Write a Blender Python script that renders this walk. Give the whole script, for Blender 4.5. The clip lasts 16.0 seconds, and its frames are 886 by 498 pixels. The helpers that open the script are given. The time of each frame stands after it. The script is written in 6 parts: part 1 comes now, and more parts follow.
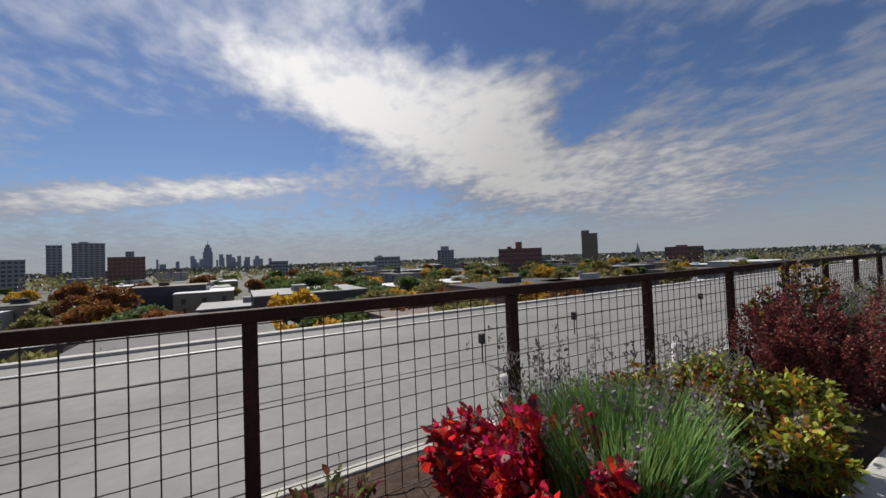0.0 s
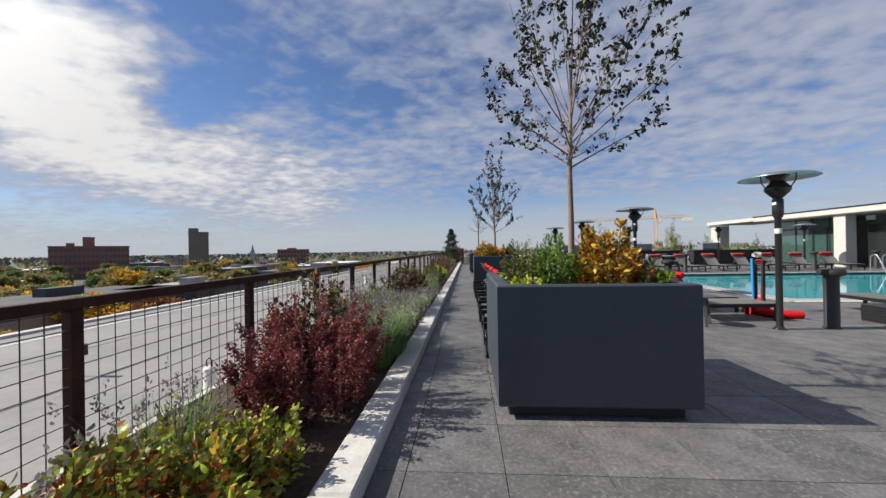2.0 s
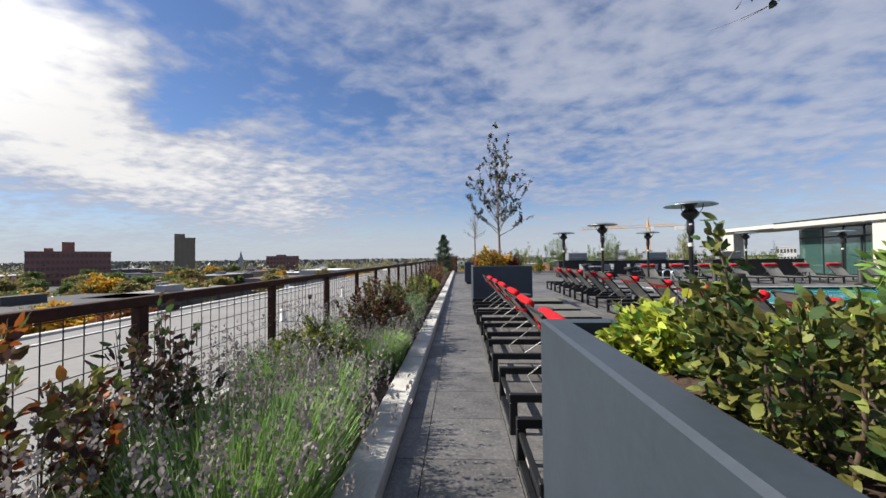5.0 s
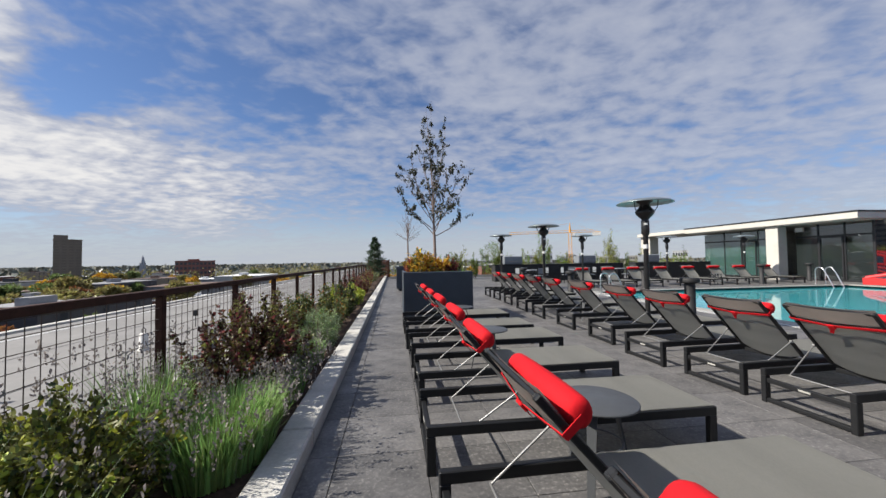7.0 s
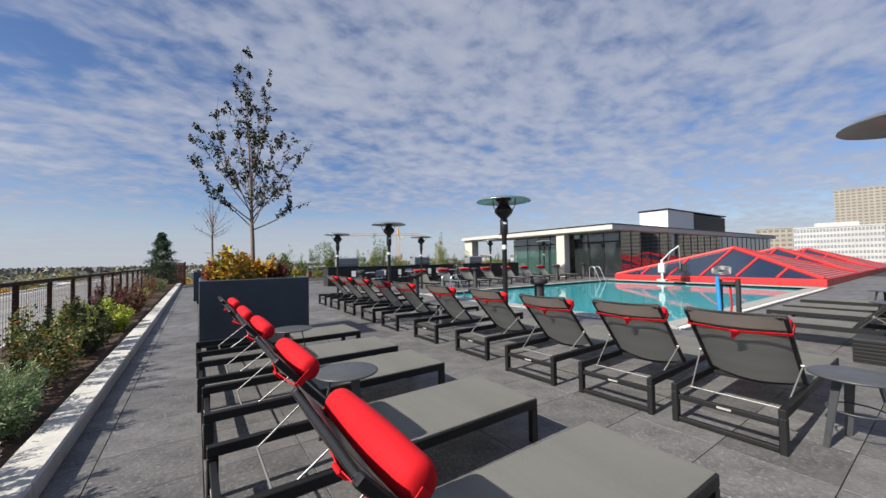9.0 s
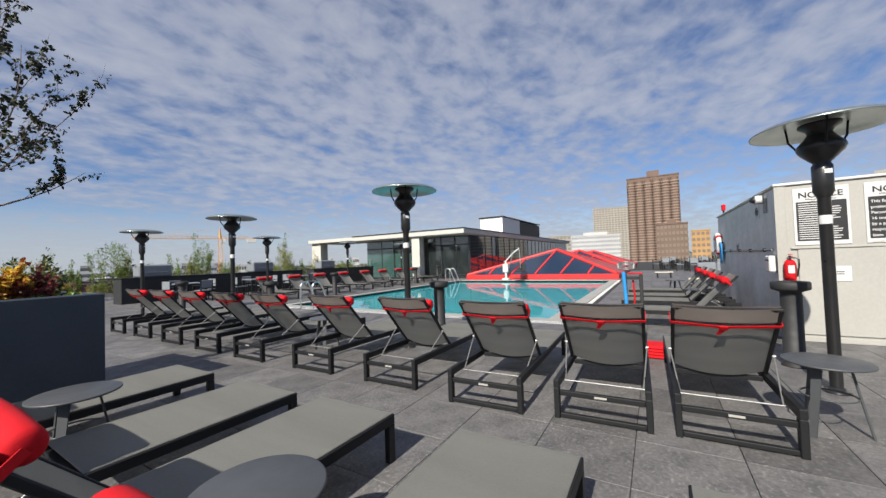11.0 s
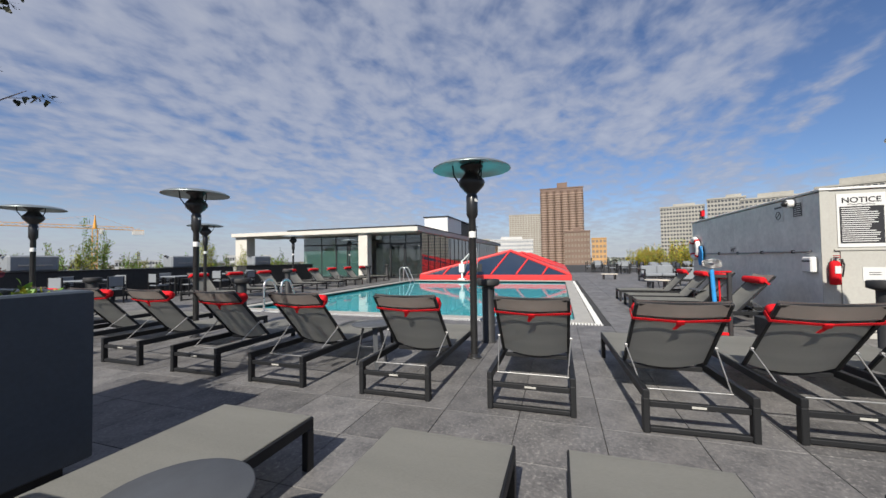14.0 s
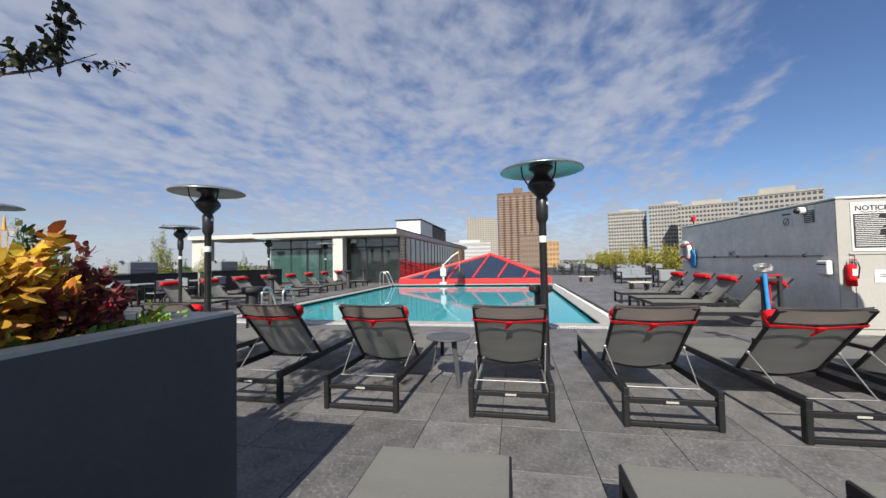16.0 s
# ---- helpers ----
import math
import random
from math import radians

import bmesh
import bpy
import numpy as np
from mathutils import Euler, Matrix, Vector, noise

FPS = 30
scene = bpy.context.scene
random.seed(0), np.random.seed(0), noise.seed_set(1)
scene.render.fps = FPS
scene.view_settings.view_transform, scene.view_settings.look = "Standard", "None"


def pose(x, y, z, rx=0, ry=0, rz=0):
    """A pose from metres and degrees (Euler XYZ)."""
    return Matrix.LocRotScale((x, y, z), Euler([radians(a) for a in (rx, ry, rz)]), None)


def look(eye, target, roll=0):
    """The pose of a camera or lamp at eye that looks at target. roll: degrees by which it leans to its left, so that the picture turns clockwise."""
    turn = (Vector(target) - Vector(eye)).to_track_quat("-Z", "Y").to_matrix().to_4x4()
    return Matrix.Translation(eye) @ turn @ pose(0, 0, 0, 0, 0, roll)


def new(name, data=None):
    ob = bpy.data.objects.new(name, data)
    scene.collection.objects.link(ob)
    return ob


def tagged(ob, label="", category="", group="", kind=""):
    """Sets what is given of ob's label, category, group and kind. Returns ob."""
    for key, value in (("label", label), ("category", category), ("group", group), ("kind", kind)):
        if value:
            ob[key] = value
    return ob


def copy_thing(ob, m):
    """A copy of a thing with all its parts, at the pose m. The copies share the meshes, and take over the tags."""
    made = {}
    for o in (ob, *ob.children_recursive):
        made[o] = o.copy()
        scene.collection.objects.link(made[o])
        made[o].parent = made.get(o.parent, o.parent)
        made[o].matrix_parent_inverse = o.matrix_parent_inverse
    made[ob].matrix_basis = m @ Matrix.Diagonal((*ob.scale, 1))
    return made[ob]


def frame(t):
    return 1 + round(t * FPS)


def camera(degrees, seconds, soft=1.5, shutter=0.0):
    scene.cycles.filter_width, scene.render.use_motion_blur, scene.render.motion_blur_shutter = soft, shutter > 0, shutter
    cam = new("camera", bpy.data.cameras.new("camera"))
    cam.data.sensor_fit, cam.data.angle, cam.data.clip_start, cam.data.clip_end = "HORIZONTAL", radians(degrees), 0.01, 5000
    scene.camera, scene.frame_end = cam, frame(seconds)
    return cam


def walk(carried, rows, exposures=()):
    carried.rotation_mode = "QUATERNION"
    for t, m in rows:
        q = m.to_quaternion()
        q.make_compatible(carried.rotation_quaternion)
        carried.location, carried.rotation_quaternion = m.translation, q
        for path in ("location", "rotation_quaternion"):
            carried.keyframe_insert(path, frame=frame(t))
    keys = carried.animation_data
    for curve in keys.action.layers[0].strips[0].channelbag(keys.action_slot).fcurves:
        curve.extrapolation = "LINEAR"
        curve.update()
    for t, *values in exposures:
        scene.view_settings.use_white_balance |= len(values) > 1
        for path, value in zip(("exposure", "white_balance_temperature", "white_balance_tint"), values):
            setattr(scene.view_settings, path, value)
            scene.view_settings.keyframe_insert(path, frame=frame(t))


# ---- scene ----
cam = camera(102.0, 16.0)
PATH = [
    (0, (0.165, -4.533, 1.345), (-1.571, -3.542, 1.393), -2.0),
    (0.5, (0.360, -4.209, 1.321), (-0.811, -2.588, 1.362), -2.1),
    (1, (0.489, -3.977, 1.334), (-0.051, -2.052, 1.361), -1.8),
    (1.5, (0.450, -3.586, 1.346), (0.258, -1.595, 1.358), -1.1),
    (2, (0.400, -3.15, 1.367), (0.263, -1.155, 1.37), -0.9),
    (2.5, (0.359, -2.692, 1.367), (0.238, -0.695, 1.381), -0.8),
    (3, (0.300, -2.216, 1.368), (0.182, -0.22, 1.392), -0.7),
    (3.5, (0.250, -1.753, 1.369), (0.132, 0.243, 1.397), -0.6),
    (5.8, (0.260, 0.359, 1.361), (0.232, 2.358, 1.417), -0.6),
    (6, (0.277, 0.528, 1.366), (0.290, 2.527, 1.424), -0.6),
    (6.5, (0.331, 0.927, 1.36), (0.430, 2.924, 1.419), -0.8),
    (7, (0.406, 1.287, 1.37), (0.676, 3.268, 1.432), -0.8),
    (7.5, (0.502, 1.706, 1.359), (1.044, 3.63, 1.425), -1.1),
    (8, (0.558, 2.055, 1.35), (1.312, 3.907, 1.412), -1.1),
    (8.5, (0.537, 2.432, 1.37), (1.515, 4.175, 1.433), -0.9),
    (9, (0.566, 2.865, 1.371), (1.700, 4.511, 1.429), -1.0),
    (9.5, (0.596, 3.307, 1.37), (1.823, 4.885, 1.423), -0.6),
    (10, (0.647, 3.69, 1.364), (2.080, 5.084, 1.422), -1.2),
    (12.5, (0.809, 5.417, 1.297), (2.677, 6.129, 1.353), -1.1),
    (13, (0.782, 5.826, 1.307), (2.666, 6.496, 1.365), -0.7),
    (13.5, (0.776, 6.213, 1.275), (2.671, 6.849, 1.341), -0.9),
    (14, (0.747, 6.645, 1.273), (2.649, 7.26, 1.327), -0.8),
    (14.5, (0.750, 6.981, 1.287), (2.662, 7.565, 1.358), -1.1),
    (15, (0.772, 7.379, 1.299), (2.702, 7.904, 1.35), -0.8),
    (15.5, (0.710, 7.746, 1.309), (2.653, 8.216, 1.378), -1.4),
    (16, (0.697, 8.071, 1.331), (2.658, 8.456, 1.399), -1.1),
]
EXPOSURES = [(0.0, -0.05), (0.5, 0.05), (1.0, 0.1), (1.5, 0.4), (2.5, 0.68), (3.7, 0.82), (6.0, 0.7), (10.0, 0.66), (12.5, 0.58), (14.5, 0.6), (16.0, 0.68)]
walk(cam, [(t, look(eye, target, roll)) for t, eye, target, roll in PATH], EXPOSURES)
SKY_STRENGTH, SUN_STRENGTH = 0.063, 5.0
CLOUD_THIN, CLOUD_THICK = (3.9, 4.3, 5.5, 1), (8.4, 8.3, 8.25, 1)
SKY_TINT, HORIZON_HAZE = (0.84, 0.91, 1.09, 1), (4.9, 5.3, 6.0, 1)

# ---- sky and sun ----
SUN_WAY = Vector((-0.80, -0.008, 0.675)).normalized()
world = bpy.data.worlds.new("world")
scene.world = world
world.use_nodes = True
wt = world.node_tree
wn, wl = wt.nodes, wt.links


def wnode(kind, **values):
    n = wn.new(kind)
    for k, v in values.items():
        if k.isdigit():
            n.inputs[int(k)].default_value = v
    return n


def wmath(op, a, b=None, clamp=False):
    n = wn.new("ShaderNodeMath")
    n.operation, n.use_clamp = op, clamp
    for i, v in enumerate((a, b)):
        if v is None:
            continue
        if isinstance(v, (int, float)):
            n.inputs[i].default_value = v
        else:
            wl.new(v, n.inputs[i])
    return n.outputs[0]


def wmap(v, a, b, c=0.0, d=1.0):
    n = wn.new("ShaderNodeMapRange")
    n.interpolation_type = "SMOOTHSTEP"
    wl.new(v, n.inputs[0])
    for i, x in enumerate((a, b, c, d)):
        n.inputs[i + 1].default_value = x
    return n.outputs[0]


sky = wn.new("ShaderNodeTexSky")
sky.sky_type, sky.sun_disc = "NISHITA", False
sky.sun_elevation = math.asin(SUN_WAY.z)
sky.sun_rotation = math.atan2(SUN_WAY.x, SUN_WAY.y)
sky.air_density, sky.dust_density, sky.ozone_density = 1.0, 0.15, 3.0
coord = wn.new("ShaderNodeTexCoord")
sep = wn.new("ShaderNodeSeparateXYZ")
wl.new(coord.outputs["Generated"], sep.inputs[0])
up = wmath("MAXIMUM", sep.outputs[2], 0.0)
deep = wmath("ADD", up, 0.16)
px, py = wmath("DIVIDE", sep.outputs[0], deep), wmath("DIVIDE", sep.outputs[1], deep)
flat = wn.new("ShaderNodeCombineXYZ")
wl.new(px, flat.inputs[0])
wl.new(py, flat.inputs[1])


def wnoise(scale, detail, rough, turn=0.0, stretch=(1, 1, 1), warp=0.0, shift=(0, 0, 0)):
    m = wn.new("ShaderNodeMapping")
    m.inputs["Rotation"].default_value = (0, 0, radians(turn))
    m.inputs["Scale"].default_value = stretch
    m.inputs["Location"].default_value = shift
    wl.new(flat.outputs[0], m.inputs[0])
    n = wn.new("ShaderNodeTexNoise")
    n.inputs["Scale"].default_value, n.inputs["Detail"].default_value = scale, detail
    n.inputs["Roughness"].default_value, n.inputs["Distortion"].default_value = rough, warp
    wl.new(m.outputs[0], n.inputs[0])
    return n.outputs[0]


def blob(x, y, rx, ry, turn=0.0):
    """A soft patch of the cloud layer, 1 in its middle and 0 from its rim on."""
    m = wn.new("ShaderNodeMapping")
    m.vector_type = "TEXTURE"
    m.inputs["Location"].default_value = (x, y, 0)
    m.inputs["Rotation"].default_value = (0, 0, radians(turn))
    m.inputs["Scale"].default_value = (rx, ry, 1)
    wl.new(flat.outputs[0], m.inputs[0])
    n = wn.new("ShaderNodeVectorMath")
    n.operation = "LENGTH"
    wl.new(m.outputs[0], n.inputs[0])
    return wmap(n.outputs["Value"], 1.0, 0.0)


big = wnoise(0.8, 5.0, 0.55, 20, (1.0, 1.7, 1), 0.6)
mid = wnoise(3.2, 6.0, 0.62, 35, (1.0, 1.35, 1), 0.7)
small = wnoise(8.5, 3.0, 0.5, 40, (1.0, 1.15, 1), 0.2)
veil = wnoise(1.1, 6.0, 0.6, 62, (0.55, 2.2, 1), 0.8, (3, 1, 0))
sheet = wmath("ADD", wmath("MULTIPLY", wmath("SUBTRACT", big, 0.5), 1.7), wmath("MULTIPLY", wmath("SUBTRACT", mid, 0.5), 1.3))
sheet = wmath("ADD", sheet, wmath("MULTIPLY", wmath("SUBTRACT", small, 0.5), 1.6))
sheet = wmath("ADD", sheet, wmath("MULTIPLY", wmath("SUBTRACT", veil, 0.5), 0.7))
bank = wmath("ADD", blob(-1.75, 1.35, 2.0, 0.95, 124), wmath("MULTIPLY", blob(-1.58, 0.35, 0.85, 0.34, 108), 0.9))
bank = wmath("ADD", bank, wmath("MULTIPLY", blob(1.85, -1.06, 0.55, 0.13, -9), 0.75))
bank = wmath("ADD", bank, wmath("MULTIPLY", blob(-1.7, 2.9, 2.0, 1.25, 110), 0.75))
bank = wmath("ADD", bank, wmath("MULTIPLY", blob(-3.1, -0.7, 2.0, 0.42, 68), 0.9))
clear = wmath("ADD", wmath("MULTIPLY", blob(-1.22, 1.52, 0.55, 0.28, -35), 1.3), wmath("MULTIPLY", blob(-2.35, -0.2, 1.2, 0.5, 68), 1.1))
clear = wmath("ADD", clear, wmath("MULTIPLY", blob(-0.95, 0.75, 0.62, 0.36, 70), 1.6))
clear = wmath("ADD", clear, wmath("MULTIPLY", blob(1.75, -1.28, 1.4, 0.68, -27), 1.15))
clear = wmath("ADD", clear, wmath("MULTIPLY", blob(-0.6, 1.6, 0.9, 0.55, 30), 0.35))
field = wmath("ADD", sheet, wmath("MULTIPLY", blob(1.6, 1.2, 4.0, 3.0, 10), 0.50))
field = wmath("SUBTRACT", wmath("ADD", field, wmath("MULTIPLY", bank, 1.15)), clear)
mask = wmap(field, -0.38, 0.58)
mask = wmath("MULTIPLY", mask, wmap(bank, 0.0, 0.5, 0.78, 1.0))
thick = wmath("MULTIPLY", wmap(field, 0.15, 1.3, 0.0, 1.0), wmap(bank, 0.0, 0.45, 0.35, 1.0))
shade = wn.new("ShaderNodeMix")
shade.data_type = "RGBA"
wl.new(thick, shade.inputs[0])
shade.inputs[6].default_value = CLOUD_THIN
shade.inputs[7].default_value = CLOUD_THICK
# clouds scatter light forwards round the sun
toward = wn.new("ShaderNodeVectorMath")
toward.operation = "DOT_PRODUCT"
wl.new(coord.outputs["Generated"], toward.inputs[0])
toward.inputs[1].default_value = SUN_WAY
aureole = wn.new("ShaderNodeVectorMath")
aureole.operation = "SCALE"
wl.new(shade.outputs[2], aureole.inputs[0])
wl.new(wmap(toward.outputs["Value"], 0.68, 1.0, 1.0, 1.8), aureole.inputs["Scale"])
tint = wn.new("ShaderNodeMix")
tint.data_type, tint.blend_type = "RGBA", "MULTIPLY"
tint.inputs[0].default_value = 1.0
wl.new(sky.outputs[0], tint.inputs[6])
tint.inputs[7].default_value = SKY_TINT
glow = wn.new("ShaderNodeMix")
glow.data_type = "RGBA"
wl.new(mask, glow.inputs[0])
wl.new(tint.outputs[2], glow.inputs[6])
wl.new(aureole.outputs[0], glow.inputs[7])
low = wn.new("ShaderNodeMix")
low.data_type = "RGBA"
wl.new(wmap(up, 0.0, 0.17, 0.85, 0.0), low.inputs[0])
wl.new(glow.outputs[2], low.inputs[6])
low.inputs[7].default_value = HORIZON_HAZE
wn["Background"].inputs[1].default_value = SKY_STRENGTH
wl.new(low.outputs[2], wn["Background"].inputs[0])

sun = new("sun", bpy.data.lights.new("sun", "SUN"))
sun.data.energy, sun.data.angle, sun.data.color = SUN_STRENGTH, radians(0.6), (1.0, 0.94, 0.84)
sun.matrix_world = look(SUN_WAY * 60, (0, 0, 0))

# ---- materials ----


def mat(name, color, second=None, rough=0.6, metal=0.0, scale=6.0, fine=60.0, bump=0.15, fine_bump=0.1, mix=0.5, vary=0.0, stretch=(1, 1, 1), spec=0.5, gloss=0.12, island=False, sheen=0.0, trans=0.0):
    """A surface with variation at two scales, relief and uneven gloss."""
    m = bpy.data.materials.new(name)
    m.use_nodes = True
    nt = m.node_tree
    b = nt.nodes["Principled BSDF"]
    b.inputs["Metallic"].default_value, b.inputs["Specular IOR Level"].default_value = metal, spec
    b.inputs["Sheen Weight"].default_value = sheen
    tc = nt.nodes.new("ShaderNodeTexCoord")
    mp = nt.nodes.new("ShaderNodeMapping")
    mp.inputs["Scale"].default_value = stretch
    nt.links.new(tc.outputs["Object"], mp.inputs[0])

    def noise_at(s, detail):
        n = nt.nodes.new("ShaderNodeTexNoise")
        n.inputs["Scale"].default_value, n.inputs["Detail"].default_value = s, detail
        nt.links.new(mp.outputs[0], n.inputs[0])
        return n

    n1, n2 = noise_at(scale, 5), noise_at(fine, 3)
    second = second or tuple(c * 0.72 for c in color)
    ramp = nt.nodes.new("ShaderNodeMapRange")
    ramp.inputs[1].default_value, ramp.inputs[2].default_value = 0.3, 0.7
    add = nt.nodes.new("ShaderNodeMath")
    add.operation = "MULTIPLY_ADD"
    add.inputs[1].default_value = 0.45
    half = nt.nodes.new("ShaderNodeMath")
    half.operation = "MULTIPLY"
    half.inputs[1].default_value = 0.55
    nt.links.new(n1.outputs[0], half.inputs[0])
    nt.links.new(n2.outputs[0], add.inputs[0])
    nt.links.new(half.outputs[0], add.inputs[2])
    nt.links.new(add.outputs[0], ramp.inputs[0])
    mx = nt.nodes.new("ShaderNodeMix")
    mx.data_type = "RGBA"
    mx.inputs[6].default_value, mx.inputs[7].default_value = (*color, 1), (*second, 1)
    sc = nt.nodes.new("ShaderNodeMath")
    sc.operation = "MULTIPLY"
    sc.inputs[1].default_value = mix * 2
    sc.use_clamp = True
    nt.links.new(ramp.outputs[0], sc.inputs[0])
    nt.links.new(sc.outputs[0], mx.inputs[0])
    out = mx.outputs[2]
    if vary:
        src = nt.nodes.new("ShaderNodeNewGeometry" if island else "ShaderNodeObjectInfo")
        hv = nt.nodes.new("ShaderNodeHueSaturation")
        vr = nt.nodes.new("ShaderNodeMapRange")
        vr.inputs[3].default_value, vr.inputs[4].default_value = 1 - vary, 1 + vary
        nt.links.new(src.outputs["Random Per Island" if island else "Random"], vr.inputs[0])
        nt.links.new(vr.outputs[0], hv.inputs["Value"])
        if island:
            hr = nt.nodes.new("ShaderNodeMapRange")
            hr.inputs[3].default_value, hr.inputs[4].default_value = 0.5 - vary * 0.06, 0.5 + vary * 0.06
            nt.links.new(src.outputs["Random Per Island"], hr.inputs[0])
            nt.links.new(hr.outputs[0], hv.inputs["Hue"])
        nt.links.new(out, hv.inputs["Color"])
        out = hv.outputs[0]
    nt.links.new(out, b.inputs["Base Color"])
    rr = nt.nodes.new("ShaderNodeMapRange")
    rr.inputs[3].default_value, rr.inputs[4].default_value = max(0.02, rough - gloss), min(1, rough + gloss)
    nt.links.new(n1.outputs[0], rr.inputs[0])
    nt.links.new(rr.outputs[0], b.inputs["Roughness"])
    if bump or fine_bump:
        b1, b2 = nt.nodes.new("ShaderNodeBump"), nt.nodes.new("ShaderNodeBump")
        b1.inputs["Strength"].default_value, b2.inputs["Strength"].default_value = bump, fine_bump
        b1.inputs["Distance"].default_value, b2.inputs["Distance"].default_value = 0.02, 0.004
        nt.links.new(n1.outputs[0], b1.inputs["Height"])
        nt.links.new(n2.outputs[0], b2.inputs["Height"])
        nt.links.new(b1.outputs[0], b2.inputs["Normal"])
        nt.links.new(b2.outputs[0], b.inputs["Normal"])
    if trans:
        tr = nt.nodes.new("ShaderNodeBsdfTranslucent")
        ms = nt.nodes.new("ShaderNodeMixShader")
        ms.inputs[0].default_value = trans
        nt.links.new(out, tr.inputs[0])
        nt.links.new(b.outputs[0], ms.inputs[1])
        nt.links.new(tr.outputs[0], ms.inputs[2])
        nt.links.new(ms.outputs[0], nt.nodes["Material Output"].inputs[0])
    return m


def leaf_mat(name, color, second, vary=0.35, rough=0.5, trans=0.3):
    return mat(name, color, second, rough=rough, scale=4, fine=35, bump=0, fine_bump=0.05, vary=vary, island=True, trans=trans, spec=0.35)


def glass_mat(name, tint, alpha, rough=0.03):
    """Tinted pane: mirrors by its angle, lets part of the light through."""
    m = bpy.data.materials.new(name)
    m.use_nodes = True
    nt = m.node_tree
    b = nt.nodes["Principled BSDF"]
    b.inputs["Base Color"].default_value, b.inputs["Roughness"].default_value = (*tint, 1), rough
    b.inputs["IOR"].default_value, b.inputs["Specular IOR Level"].default_value = 1.9, 1.0
    b.inputs["Alpha"].default_value = alpha
    tc, n, bp = nt.nodes.new("ShaderNodeTexCoord"), nt.nodes.new("ShaderNodeTexNoise"), nt.nodes.new("ShaderNodeBump")
    n.inputs["Scale"].default_value = 0.6
    bp.inputs["Strength"].default_value, bp.inputs["Distance"].default_value = 0.05, 0.03
    nt.links.new(tc.outputs["Object"], n.inputs[0])
    nt.links.new(n.outputs[0], bp.inputs["Height"])
    nt.links.new(bp.outputs[0], b.inputs["Normal"])
    return m




def stone_mat(name, island):
    """Grey porcelain stone: clouded, flecked with pale specks, each tile its own tone."""
    m = mat(name, (0.155, 0.149, 0.145), (0.045, 0.045, 0.048), rough=0.58, scale=4.5, fine=38, bump=0.05, fine_bump=0.3, mix=0.5, vary=0.22, gloss=0.14, island=island)
    nt = m.node_tree
    b = nt.nodes["Principled BSDF"]
    src = b.inputs["Base Color"].links[0].from_socket
    tc, n1, n2 = nt.nodes.new("ShaderNodeTexCoord"), nt.nodes.new("ShaderNodeTexNoise"), nt.nodes.new("ShaderNodeTexNoise")
    n1.inputs["Scale"].default_value, n1.inputs["Detail"].default_value, n1.inputs["Roughness"].default_value = 34, 6, 0.75
    n2.inputs["Scale"].default_value, n2.inputs["Detail"].default_value = 1.1, 4
    geo = nt.nodes.new("ShaderNodeNewGeometry")
    for n in (n1, n2):
        nt.links.new(geo.outputs["Position"], n.inputs[0])
    r1, r2, mul = nt.nodes.new("ShaderNodeMapRange"), nt.nodes.new("ShaderNodeMapRange"), nt.nodes.new("ShaderNodeMath")
    for i, x in enumerate((0.53, 0.66, 0.0, 0.9)):
        r1.inputs[i + 1].default_value = x
    for i, x in enumerate((0.35, 0.65, 0.25, 1.0)):
        r2.inputs[i + 1].default_value = x
    mul.operation = "MULTIPLY"
    nt.links.new(n1.outputs[0], r1.inputs[0])
    nt.links.new(n2.outputs[0], r2.inputs[0])
    nt.links.new(r1.outputs[0], mul.inputs[0])
    nt.links.new(r2.outputs[0], mul.inputs[1])
    mx = nt.nodes.new("ShaderNodeMix")
    mx.data_type = "RGBA"
    mx.inputs[7].default_value = (0.29, 0.28, 0.265, 1)
    nt.links.new(mul.outputs[0], mx.inputs[0])
    nt.links.new(src, mx.inputs[6])
    nt.links.new(mx.outputs[2], b.inputs["Base Color"])
    return m


PAVER = stone_mat("porcelain paver", False)
GROUT = mat("joint shadow", (0.03, 0.03, 0.03), rough=0.9)
COPING = mat("greige coping stone", (0.34, 0.33, 0.30), (0.25, 0.245, 0.23), rough=0.6, scale=4, fine=40, bump=0.05, fine_bump=0.2)
CURB = mat("cast concrete kerb", (0.56, 0.545, 0.505), (0.36, 0.35, 0.325), rough=0.85, scale=5, fine=45, bump=0.25, fine_bump=0.3)
ROOFING = mat("pale roof membrane", (0.25, 0.243, 0.235), (0.18, 0.176, 0.172), rough=0.8, scale=0.5, fine=7, bump=0.1, fine_bump=0.2, spec=0.3)
SOIL = mat("mulch and soil", (0.10, 0.065, 0.045), (0.035, 0.025, 0.02), rough=0.95, scale=18, fine=90, bump=0.9, fine_bump=0.6, spec=0.2)
RUST = mat("weathered steel", (0.062, 0.023, 0.014), (0.022, 0.010, 0.008), rough=0.8, scale=9, fine=70, bump=0.1, fine_bump=0.25, spec=0.25)
WIRE = mat("rusted mesh wire", (0.07, 0.05, 0.042), rough=0.7, scale=20, fine=120)
PLANTER = mat("slate fibre cement", (0.042, 0.054, 0.07), (0.03, 0.039, 0.051), rough=0.5, scale=2.5, fine=38, bump=0.05, fine_bump=0.06, spec=0.45)
FRAME = mat("graphite powder coat", (0.011, 0.0115, 0.0128), (0.006, 0.0065, 0.0075), rough=0.5, scale=8, fine=200, bump=0.02, fine_bump=0.06, spec=0.38)
